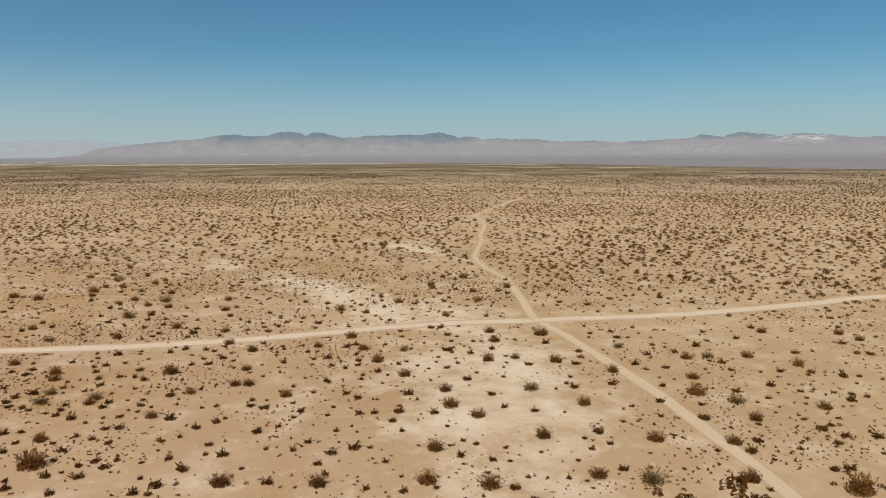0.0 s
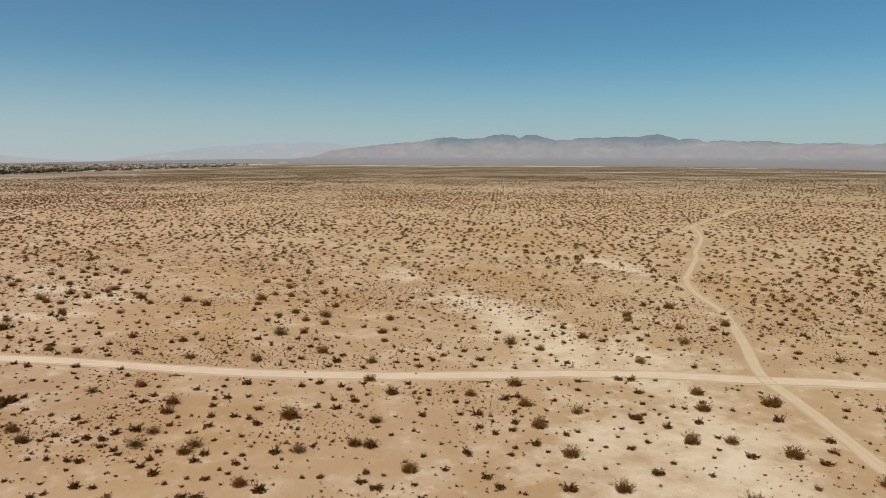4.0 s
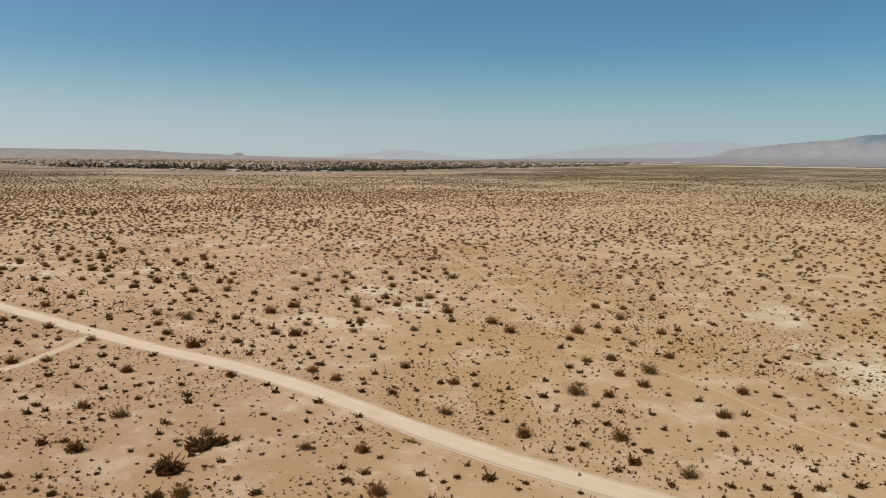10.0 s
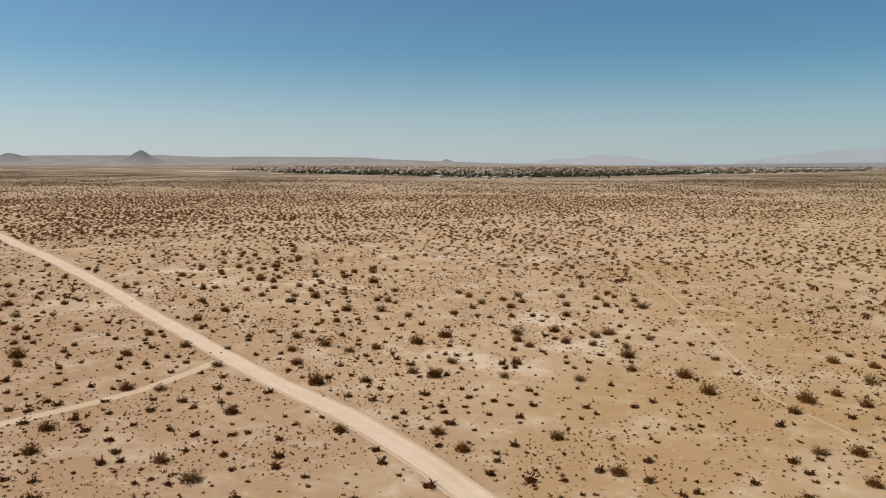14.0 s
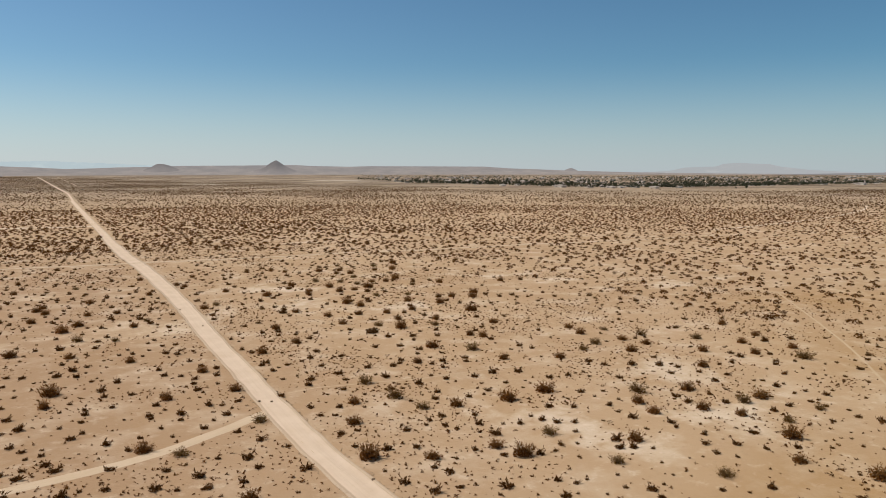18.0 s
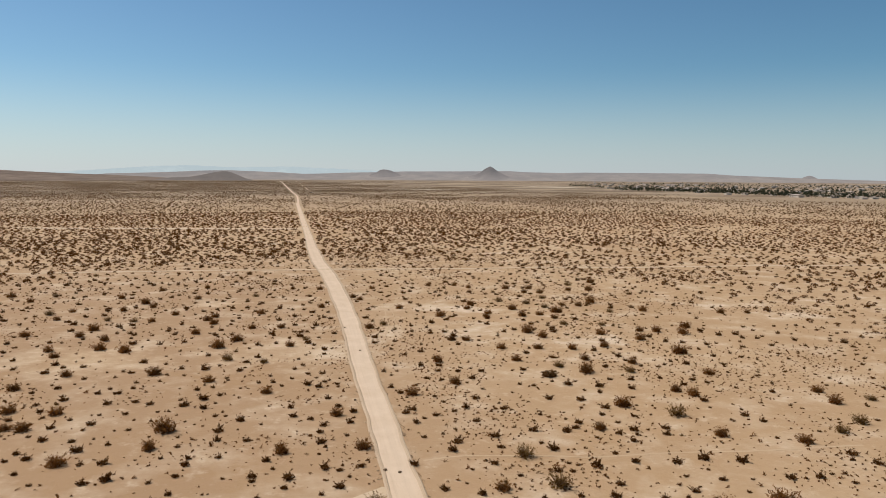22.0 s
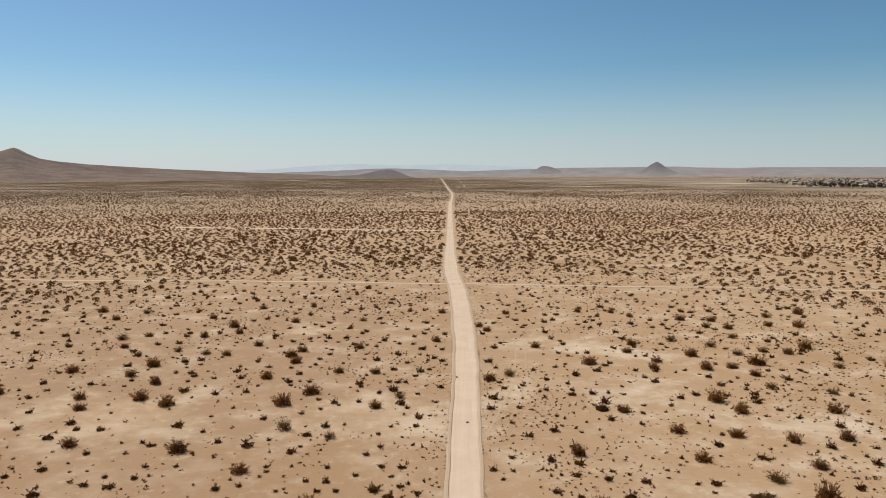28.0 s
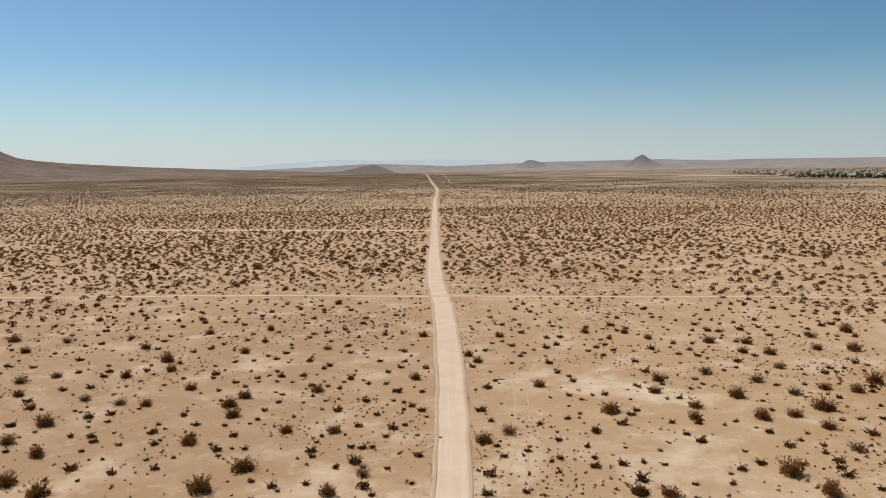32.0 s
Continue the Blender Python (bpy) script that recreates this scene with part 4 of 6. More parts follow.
FIELDS = [[(10, -55), (-23, -202), (-73, -154), (-56, -78)],
          [(12, -11), (50, -159), (-18, -138), (-37, -61)],
          [(-2, 9), (49, -77), (-9, -95), (-35, -50)],
          [(-22, 36), (94, -64), (24, -85), (-35, -33)],
          [(-35, 76), (111, 1), (45, -41), (-28, -4)],
          [(-83, 84), (87, 84), (39, 12), (-43, 14)],
          [(-84, 133), (78, 123), (39, 61), (-42, 64)]]
HEROES = []
_plant_rng = np.random.RandomState(5)
MAT_BURRO = plant_material("grey_burro_leaves", (0.095, 0.048, 0.012), (0.28, 0.170, 0.06), False)


def split_shrub(name, arrays, leaf_mat):
    """Stem mesh and leaf mesh of one shrub."""
    V, T, M = arrays
    out = []
    for k, (kind, mat) in enumerate((("stems", MAT_STEM), ("foliage", leaf_mat))):
        tri = T[M == k]
        used, back = np.unique(tri, return_inverse=True)
        out.append(tri_mesh(name + "_" + kind, V[used], back.reshape(-1, 3), [mat]))
    return out


LARGE_KINDS = [split_shrub("creosote", shrub_arrays(_plant_rng, 1.0, _plant_rng.uniform(0.85, 1.12), 64, 540, 0.098, 0.0145, core=300), MAT_LEAF) for _ in range(8)]
AIRY_KINDS = [split_shrub("burro", shrub_arrays(_plant_rng, 1.0, _plant_rng.uniform(0.85, 1.1), 66, 280, 0.095, 0.0145, core=120), MAT_BURRO) for _ in range(4)]
DARK_KINDS = [split_shrub("dark", shrub_arrays(_plant_rng, 1.0, 0.72, 30, 420, 0.15, 0.02, core=600), MAT_DARK) for _ in range(3)]


def set_shrub(x, y, w, kinds, name, label, group):
    HEROES.append((x, y, w))
    root = new(name)
    z = float(ground_z(np.array([x]), np.array([y]))[0]) - 0.02
    s = w * 0.74
    root.matrix_basis = pose(x, y, z, 0, 0, _plant_rng.uniform(0, 360)) @ Matrix.Diagonal((s * _plant_rng.uniform(0.92, 1.12), s, s * _plant_rng.uniform(0.68, 0.98), 1))
    root.empty_display_size = 0.3
    tagged(root, label, "shrub", group)
    stems, foliage = kinds[_plant_rng.randint(len(kinds))]
    for kind, me in (("woody_base", stems), ("foliage", foliage)):
        ob = new(kind, me)
        ob.parent = root
    return root


def plant_large(rows):
    for x, y, w in rows:
        airy = _plant_rng.rand() < 0.22
        size = "large" if w > 2.2 else "mid-sized"
        if airy:
            set_shrub(x, y, w, AIRY_KINDS, "burro_bush", size + " straggly grey-brown bush on open sand", "desert shrubs")
        else:
            set_shrub(x, y, w, LARGE_KINDS, "creosote_bush", size + " olive-brown creosote bush on open sand", "desert shrubs")


def plant_dark(rows):
    for x, y, w in rows:
        set_shrub(x, y, w, DARK_KINDS, "dark_bush", "dense low dark-brown bush on pale sand", "dark bushes")


SMALL = []


def plant_small(rows):
    SMALL.extend(rows)
    HEROES.extend(rows)


# plan places and widths of the shrubs, field by field
plant_dark([(-66.5, -155.0, 1.0), (-51.4, -150.5, 1.4), (-16.0, -127.9, 1.7), (-34.2, -59.3, 2.0), (-33.2, -48.6, 0.9), (-28.7, -56.8, 1.9), (-24.3, -52.7, 2.8), (-19.4, -50.3, 2.7), (-17.3, -50.7, 2.3), (-34.8, 21.7, 0.9), (27.4, 37.4, 2.5), (17.8, 62.8, 1.8), (-51.8, 82.4, 1.2)])
plant_large([(-51.7, -166.4, 1.9), (-35.9, -175.2, 1.8), (-30.3, -170.9, 1.9), (-29.1, -165.0, 2.2), (-25.8, -194.6, 1.8), (-21.5, -194.4, 1.9), (-17.3, -182.7, 1.9), (-70.8, -153.9, 2.9), (-66.5, -146.0, 1.8), (-64.9, -136.6, 2.7), (-58.6, -149.5, 1.8), (-55.8, -141.9, 2.0), (-53.1, -156.0, 1.8), (-47.3, -157.3, 2.3), (-43.8, -138.9, 1.9), (-43.4, -154.3, 2.5), (-37.6, -157.4, 1.9), (-32.2, -148.2, 1.9), (-28.8, -161.6, 2.0), (-25.9, -142.1, 2.2), (-22.8, -136.8, 1.7), (-20.8, -154.4, 2.0), (-12.7, -136.6, 1.9), (-10.1, -145.4, 2.7), (-6.5, -137.4, 2.0), (18.8, -142.0, 2.2), (29.4, -143.7, 1.8), (32.6, -152.7, 2.2), (34.6, -135.6, 2.3), (38.4, -136.0, 2.2), (47.0, -145.8, 2.4), (-62.6, -132.3, 1.8)])
plant_large([(-62.4, -121.6, 2.2), (-60.2, -116.1, 2.2), (-58.8, -106.0, 1.9), (-53.2, -118.3, 2.0), (-52.5, -130.4, 2.0), (-44.9, -125.1, 1.9), (-40.9, -122.7, 2.3), (-36.8, -134.4, 2.6), (-35.1, -123.3, 1.8), (-27.4, -119.2, 2.0), (-23.1, -132.5, 2.0), (-19.7, -116.4, 2.1), (-14.9, -121.1, 1.7), (-12.6, -115.0, 2.0), (-9.5, -108.1, 1.7), (-5.0, -113.8, 2.1), (7.2, -132.7, 1.7), (13.1, -118.2, 1.8), (16.5, -113.5, 2.6), (21.2, -125.8, 2.1), (-56.6, -97.1, 2.3), (-48.5, -78.5, 3.1), (-42.0, -77.4, 1.7), (-37.3, -87.8, 1.7), (-32.5, -103.1, 1.9), (-30.6, -79.4, 1.7), (-29.2, -91.1, 1.7), (-28.8, -79.8, 1.8), (-27.1, -98.2, 1.8), (-26.8, -96.5, 1.8), (-20.1, -97.5, 1.7), (-19.8, -87.3, 2.5)])
plant_large([(-10.0, -97.9, 1.8), (-4.6, -94.0, 1.8), (3.3, -75.3, 2.0), (4.1, -92.7, 2.0), (8.9, -84.0, 2.0), (21.3, -77.6, 1.7), (22.6, -91.2, 2.0), (28.0, -79.7, 1.9), (30.4, -75.4, 1.8), (32.4, -91.1, 1.8), (34.1, -78.3, 2.7), (43.6, -78.0, 2.0), (-29.6, -61.1, 1.8), (-29.5, -73.6, 2.1), (-26.8, -57.9, 1.8), (-25.8, -73.7, 1.8), (-19.3, -72.2, 1.8), (-16.7, -48.1, 1.7), (-16.2, -71.4, 1.8), (-13.0, -59.1, 1.8), (-10.1, -64.2, 1.8), (3.9, -64.6, 2.2), (5.3, -45.8, 1.8), (13.8, -59.1, 2.0), (15.6, -49.5, 1.7), (19.7, -73.8, 2.7), (33.8, -69.0, 2.0), (36.9, -71.6, 1.9), (42.3, -51.2, 2.2), (43.9, -61.6, 1.8), (45.9, -45.3, 2.2), (47.1, -71.0, 1.7)])
plant_large([(49.0, -60.6, 2.5), (53.1, -66.0, 1.9), (54.4, -61.9, 1.7), (57.1, -72.3, 1.9), (63.3, -62.5, 2.4), (70.2, -54.7, 2.1), (72.1, -59.7, 1.9), (84.5, -61.2, 1.8), (-29.9, -19.0, 1.8), (-27.1, -40.9, 2.1), (-20.1, -29.5, 1.7), (-19.2, -35.7, 2.4), (-9.3, -20.6, 2.1), (-2.1, -33.5, 1.7), (4.1, -16.6, 2.6), (6.1, -40.6, 1.9), (9.9, -19.9, 1.8), (17.4, -20.4, 1.9), (18.7, -23.6, 2.3), (24.7, -20.2, 2.0), (26.1, -30.0, 1.7), (31.9, -26.4, 2.0), (33.1, -37.6, 1.9), (40.2, -20.9, 1.8), (41.3, -17.0, 2.0), (42.6, -38.9, 1.9), (46.5, -22.9, 2.0), (48.1, -34.1, 2.5), (48.9, -26.6, 1.7), (51.2, -16.1, 2.2), (52.1, -30.8, 1.7), (53.4, -23.5, 2.2)])
plant_large([(57.1, -23.1, 2.5), (57.2, -43.3, 1.7), (59.7, -29.7, 1.7), (-27.4, -13.1, 2.0), (-16.4, -3.1, 2.1), (-13.0, -6.2, 1.9), (-11.7, 14.3, 1.7), (-3.1, 0.0, 2.1), (-2.9, 13.9, 1.8), (6.5, -6.3, 1.9), (9.2, 0.5, 1.7), (13.8, 8.0, 2.5), (14.8, 0.1, 2.7), (16.1, -5.5, 2.0), (20.2, -6.7, 1.9), (25.3, 14.5, 1.7), (27.2, -8.1, 2.5), (33.6, -7.4, 2.8), (38.2, 9.6, 1.8), (44.5, -13.5, 2.6), (46.2, 5.6, 2.0), (52.7, 7.6, 1.9), (57.3, 9.9, 2.2), (59.3, 3.3, 2.3), (62.2, -9.0, 1.9), (63.6, 10.2, 1.9), (65.0, 5.9, 2.0), (69.3, 11.5, 2.3), (69.7, -2.3, 1.9), (75.7, 4.5, 2.2), (75.9, -7.6, 1.8), (80.2, -13.3, 3.0)])
plant_large([(80.5, -1.3, 2.1), (84.9, -7.9, 1.9), (87.3, 1.3, 1.8), (89.7, 10.8, 1.8), (-48.3, 43.7, 2.1), (-45.5, 33.6, 2.2), (-43.6, 27.1, 1.7), (-41.5, 26.4, 1.9), (-39.5, 32.0, 2.2), (-34.4, 15.0, 2.4), (-26.0, 17.8, 1.8), (-25.2, 23.4, 2.7), (-22.5, 43.3, 2.0), (-14.2, 36.5, 1.8), (-5.2, 25.4, 1.8), (5.5, 32.2, 2.2), (12.5, 36.1, 2.0), (30.6, 42.1, 2.1), (31.9, 22.1, 2.5), (33.6, 38.0, 2.6), (36.9, 17.2, 2.7), (40.2, 36.7, 1.8), (42.1, 26.5, 1.8), (42.8, 41.3, 1.8), (43.4, 24.2, 1.9), (51.7, 33.7, 2.1), (60.1, 17.5, 2.1), (61.5, 22.5, 1.9), (66.1, 17.8, 1.7), (-63.1, 68.1, 1.9), (-61.8, 56.1, 2.0), (-50.9, 66.3, 1.8)])
plant_large([(-48.7, 62.1, 1.9), (-43.8, 73.5, 2.0), (-43.4, 49.9, 1.9), (-42.8, 66.5, 2.4), (-38.4, 64.2, 2.4), (-30.9, 48.7, 2.3), (-23.3, 64.6, 2.6), (-21.0, 55.8, 2.2), (-20.6, 69.4, 2.6), (-15.1, 53.1, 1.7), (-11.1, 63.5, 1.9), (-8.2, 67.5, 1.8), (12.4, 48.5, 1.9), (20.4, 62.2, 2.0), (25.0, 55.2, 1.9), (25.2, 47.1, 1.9), (31.3, 53.8, 1.9), (33.4, 66.3, 2.6), (35.1, 62.1, 2.2), (36.3, 45.0, 1.8), (37.0, 52.3, 1.8), (42.9, 71.5, 1.9), (43.2, 52.9, 1.8), (46.6, 62.0, 2.2), (50.1, 69.3, 2.0), (52.1, 56.8, 2.1), (54.0, 46.3, 3.1), (55.3, 63.4, 1.9), (58.3, 62.4, 2.2), (62.6, 59.9, 2.4), (66.2, 65.4, 2.6), (-60.9, 99.9, 2.1)])
plant_large([(-58.7, 78.9, 2.2), (-57.7, 93.9, 1.7), (-57.2, 102.6, 1.8), (-48.9, 76.9, 1.9), (-47.9, 82.7, 2.4), (-47.6, 91.8, 1.7), (-46.8, 102.1, 1.8), (-42.3, 90.2, 2.0), (-38.7, 89.7, 1.8), (-35.2, 96.2, 1.8), (-28.5, 76.3, 2.0), (-27.7, 88.9, 2.4), (-26.6, 92.2, 1.9), (-26.2, 85.0, 2.0), (-18.5, 79.7, 1.9), (-17.4, 94.6, 2.0), (-12.8, 79.3, 1.8), (-4.2, 99.5, 1.7), (4.2, 75.6, 2.0), (7.2, 78.0, 2.1), (12.9, 95.6, 1.8), (20.1, 84.6, 2.7), (27.8, 92.2, 1.9), (29.5, 81.7, 1.8), (29.8, 97.2, 2.0), (31.1, 86.0, 1.9), (37.3, 81.4, 2.2), (37.6, 100.4, 2.2), (37.7, 89.6, 2.4), (41.5, 82.0, 2.0), (43.1, 96.2, 2.4), (43.3, 77.9, 1.8)])
plant_large([(45.5, 90.2, 2.2), (46.1, 84.2, 3.1), (49.3, 102.6, 1.9), (50.5, 92.3, 1.9), (54.0, 90.8, 2.0), (57.9, 82.5, 1.7), (58.5, 94.5, 2.6), (66.0, 82.8, 2.2), (81.7, 77.3, 2.0), (-77.4, 126.2, 2.5), (-70.4, 117.6, 2.0), (-66.9, 124.5, 2.2), (-50.8, 119.1, 2.0), (-43.8, 110.4, 2.4), (-43.3, 129.8, 2.0), (-41.2, 105.2, 1.7), (-33.0, 115.5, 1.9), (-32.7, 132.2, 1.8), (-19.6, 117.2, 1.8), (-3.7, 125.4, 2.0), (3.8, 111.8, 1.7), (5.1, 108.0, 1.7), (9.8, 124.4, 1.7), (25.4, 126.4, 1.8), (32.3, 125.6, 1.7), (35.3, 121.5, 1.7), (44.7, 118.4, 2.2), (47.7, 111.8, 1.8), (50.6, 117.2, 2.0), (51.5, 110.6, 2.1), (60.0, 112.7, 1.9), (63.2, 120.9, 2.3)])
plant_large([(65.1, 111.1, 2.3), (71.1, 124.0, 2.6)])
plant_small([(-60.6, -165.5, 1.5), (-50.3, -171.3, 1.6), (-48.2, -173.2, 1.1), (-43.0, -165.4, 1.5), (-41.8, -177.7, 1.7), (-39.2, -174.6, 1.4), (-38.0, -170.7, 1.2), (-33.4, -189.7, 1.6), (-32.2, -165.3, 1.6), (-30.2, -179.1, 1.6), (-27.0, -190.2, 1.6), (-23.1, -166.7, 1.6), (-20.4, -175.7, 1.4), (-69.6, -144.1, 1.0), (-68.8, -146.3, 0.7), (-66.7, -156.5, 1.4), (-64.3, -162.7, 0.7), (-61.7, -135.3, 1.3), (-61.6, -155.2, 0.8), (-61.2, -160.0, 1.1), (-61.0, -149.8, 1.5), (-59.9, -146.7, 0.9), (-59.6, -162.3, 1.3), (-58.7, -152.2, 1.5), (-57.4, -161.1, 1.6), (-56.6, -163.1, 1.1), (-55.8, -136.7, 0.9), (-52.6, -136.7, 1.6), (-50.3, -140.9, 0.8), (-49.7, -145.9, 0.9), (-47.2, -152.8, 1.1), (-47.0, -162.1, 1.0)])
plant_small([(-45.8, -144.2, 0.8), (-45.0, -148.4, 1.5), (-43.9, -159.7, 1.3), (-37.5, -140.2, 1.4), (-37.4, -145.6, 1.5), (-35.7, -164.5, 1.2), (-32.5, -156.1, 1.4), (-30.0, -152.7, 1.5), (-27.4, -144.6, 1.6), (-26.4, -137.7, 1.6), (-25.9, -156.7, 1.3), (-21.8, -147.4, 1.4), (-21.0, -160.3, 1.2), (-15.8, -144.2, 1.6), (-15.4, -156.9, 1.6), (-10.0, -137.1, 1.0), (5.2, -140.1, 1.2), (16.4, -144.8, 0.9), (19.9, -135.1, 1.4), (25.6, -150.6, 1.4), (27.9, -135.9, 1.5), (28.7, -149.4, 1.6), (32.7, -140.5, 1.3), (42.2, -155.3, 1.4), (45.3, -143.4, 1.4), (-63.2, -123.8, 1.3), (-62.3, -129.4, 0.8), (-61.8, -113.6, 1.1), (-61.3, -125.7, 0.7), (-56.8, -106.8, 0.9), (-55.3, -120.5, 1.2), (-55.2, -112.8, 0.9)])
plant_small([(-54.3, -106.2, 1.1), (-52.0, -107.7, 1.5), (-51.6, -121.7, 0.8), (-51.2, -110.1, 1.7), (-48.6, -105.4, 1.0), (-45.9, -108.6, 0.9), (-44.7, -132.2, 1.3), (-44.3, -115.1, 1.2), (-42.8, -120.3, 1.5), (-41.5, -116.2, 1.5), (-41.1, -113.4, 1.2), (-40.9, -111.7, 1.4), (-40.7, -107.9, 0.8), (-37.8, -128.8, 1.4), (-35.5, -112.0, 1.2), (-35.4, -118.4, 1.6), (-33.5, -110.7, 1.3), (-32.1, -106.6, 0.9), (-31.1, -127.3, 1.6), (-29.0, -123.8, 0.5), (-28.0, -108.6, 1.4), (-25.2, -125.7, 1.1), (-25.0, -115.8, 1.4), (-23.2, -121.8, 0.7), (-22.4, -111.4, 1.1), (-22.0, -119.3, 1.0), (-21.2, -113.3, 1.1), (-20.9, -120.6, 0.8), (-20.6, -109.6, 1.2), (-19.4, -106.9, 0.7), (-18.9, -130.9, 1.3), (-18.7, -111.1, 0.7)])
plant_small([(-17.2, -134.8, 1.3), (-16.7, -107.2, 1.0), (-16.5, -109.2, 1.5), (-15.8, -131.5, 0.6), (-15.3, -113.6, 1.0), (-14.6, -130.9, 0.5), (-12.7, -107.8, 0.8), (-12.6, -106.4, 1.0), (-12.4, -134.4, 0.8), (-11.8, -133.1, 1.0), (-11.1, -129.6, 1.0), (-10.9, -118.7, 0.9), (-10.9, -112.5, 1.6), (-8.1, -131.2, 0.9), (-6.7, -129.9, 1.6), (-6.5, -118.3, 0.8), (-2.8, -122.5, 1.1), (-1.3, -133.2, 0.8), (-1.3, -128.2, 1.5), (-1.2, -129.9, 1.5), (3.1, -108.1, 1.1), (6.2, -126.3, 0.8), (6.7, -108.8, 1.7), (6.9, -120.3, 0.9), (9.9, -134.5, 1.0), (11.2, -130.2, 0.7), (11.3, -106.2, 1.4), (12.5, -110.1, 1.0), (13.7, -127.3, 1.0), (17.3, -122.3, 1.2), (18.8, -128.7, 1.6), (20.2, -118.0, 1.3)])
plant_small([(23.8, -111.4, 1.5), (26.4, -130.3, 1.3), (26.5, -107.1, 1.6), (27.6, -123.1, 1.6), (29.2, -121.4, 1.2), (-57.4, -101.4, 1.3), (-56.8, -89.5, 1.3), (-55.7, -91.2, 1.5), (-55.2, -82.1, 1.1), (-53.6, -89.6, 0.7), (-53.2, -77.8, 1.3), (-52.5, -93.3, 1.6), (-52.0, -83.7, 1.4), (-51.2, -80.6, 1.2), (-50.6, -81.9, 0.6), (-50.2, -85.7, 1.5), (-50.0, -96.8, 1.5), (-49.5, -91.5, 1.1), (-49.4, -101.1, 0.8), (-49.4, -83.1, 1.0), (-48.7, -84.4, 1.2), (-45.3, -80.4, 1.2), (-44.8, -90.1, 1.0), (-44.5, -99.9, 1.4), (-43.1, -102.3, 0.9), (-42.8, -82.7, 1.0), (-41.8, -93.3, 1.2), (-40.6, -104.0, 0.9), (-40.4, -95.3, 1.2), (-40.2, -84.9, 1.3), (-40.1, -83.4, 1.2), (-39.3, -96.2, 0.8)])
plant_small([(-38.8, -104.8, 1.2), (-38.3, -90.0, 1.6), (-36.6, -100.5, 1.5), (-36.5, -82.4, 0.7), (-36.5, -84.1, 1.1), (-36.0, -78.8, 1.3), (-35.4, -98.9, 1.3), (-34.4, -76.7, 1.1), (-32.9, -85.8, 1.2), (-32.7, -76.8, 1.0), (-32.6, -81.4, 1.3), (-30.9, -81.7, 1.3), (-30.8, -85.7, 0.9), (-29.9, -88.7, 1.4), (-27.1, -81.2, 0.8), (-25.9, -83.8, 0.8), (-23.3, -78.9, 1.3), (-22.4, -102.3, 0.7), (-22.2, -84.3, 1.5), (-20.7, -82.8, 1.1), (-20.3, -78.0, 1.2), (-17.7, -102.7, 1.2), (-17.5, -82.8, 1.2), (-16.2, -92.0, 1.5), (-13.7, -77.5, 1.4), (-13.5, -93.8, 1.4), (-13.1, -91.0, 1.1), (-11.7, -101.7, 0.8), (-10.8, -94.8, 0.8), (-9.6, -100.8, 0.8), (-9.2, -75.3, 1.0), (-9.0, -92.1, 1.1)])
plant_small([(-8.3, -102.6, 1.0), (-8.1, -85.5, 1.2), (-7.7, -77.8, 1.6), (-6.6, -87.5, 1.4), (-5.9, -99.5, 1.1), (-5.2, -85.9, 0.7), (1.1, -92.0, 1.1), (2.3, -100.1, 1.5), (3.1, -80.9, 1.3), (3.8, -87.5, 1.7), (4.9, -81.7, 1.4), (5.7, -101.7, 1.2), (7.4, -87.6, 1.4), (8.4, -103.2, 1.3), (8.9, -98.9, 0.9), (10.3, -96.4, 1.2), (10.3, -78.3, 1.3), (12.0, -81.3, 1.3), (12.3, -102.1, 1.0), (16.5, -92.7, 1.5), (16.9, -80.9, 1.4), (17.0, -77.7, 1.3), (17.1, -100.0, 1.2), (18.2, -84.3, 1.1), (26.2, -83.5, 1.1), (44.0, -76.1, 1.0), (51.5, -75.7, 1.2), (-44.4, -74.6, 1.0), (-39.1, -74.6, 1.0), (-39.0, -72.8, 1.3), (-33.8, -70.1, 1.2), (-33.8, -64.6, 0.8)])
plant_small([(-33.7, -68.8, 1.0), (-33.6, -66.5, 0.9), (-31.7, -72.9, 1.0), (-30.9, -72.0, 1.0), (-30.1, -70.2, 1.1), (-29.2, -66.8, 0.9), (-28.3, -69.4, 1.4), (-28.2, -67.5, 1.3), (-26.5, -69.7, 1.4), (-25.3, -71.4, 1.6), (-23.7, -64.2, 1.0), (-23.5, -74.5, 1.0), (-15.9, -67.5, 1.3), (-13.7, -67.8, 1.3), (-10.9, -72.2, 1.1), (-6.0, -60.2, 1.2), (-5.6, -52.1, 1.0), (-3.1, -57.5, 1.1), (-2.5, -50.4, 1.5), (3.8, -51.8, 1.3), (5.8, -55.2, 1.5), (7.5, -48.6, 1.0), (10.5, -48.2, 1.3), (12.7, -57.7, 1.4), (16.1, -71.1, 1.5), (18.2, -59.3, 1.2), (23.1, -72.9, 1.2), (24.7, -47.4, 1.0), (25.4, -45.2, 1.2), (28.0, -70.6, 1.2), (29.4, -68.4, 1.5), (30.3, -48.7, 1.3)])
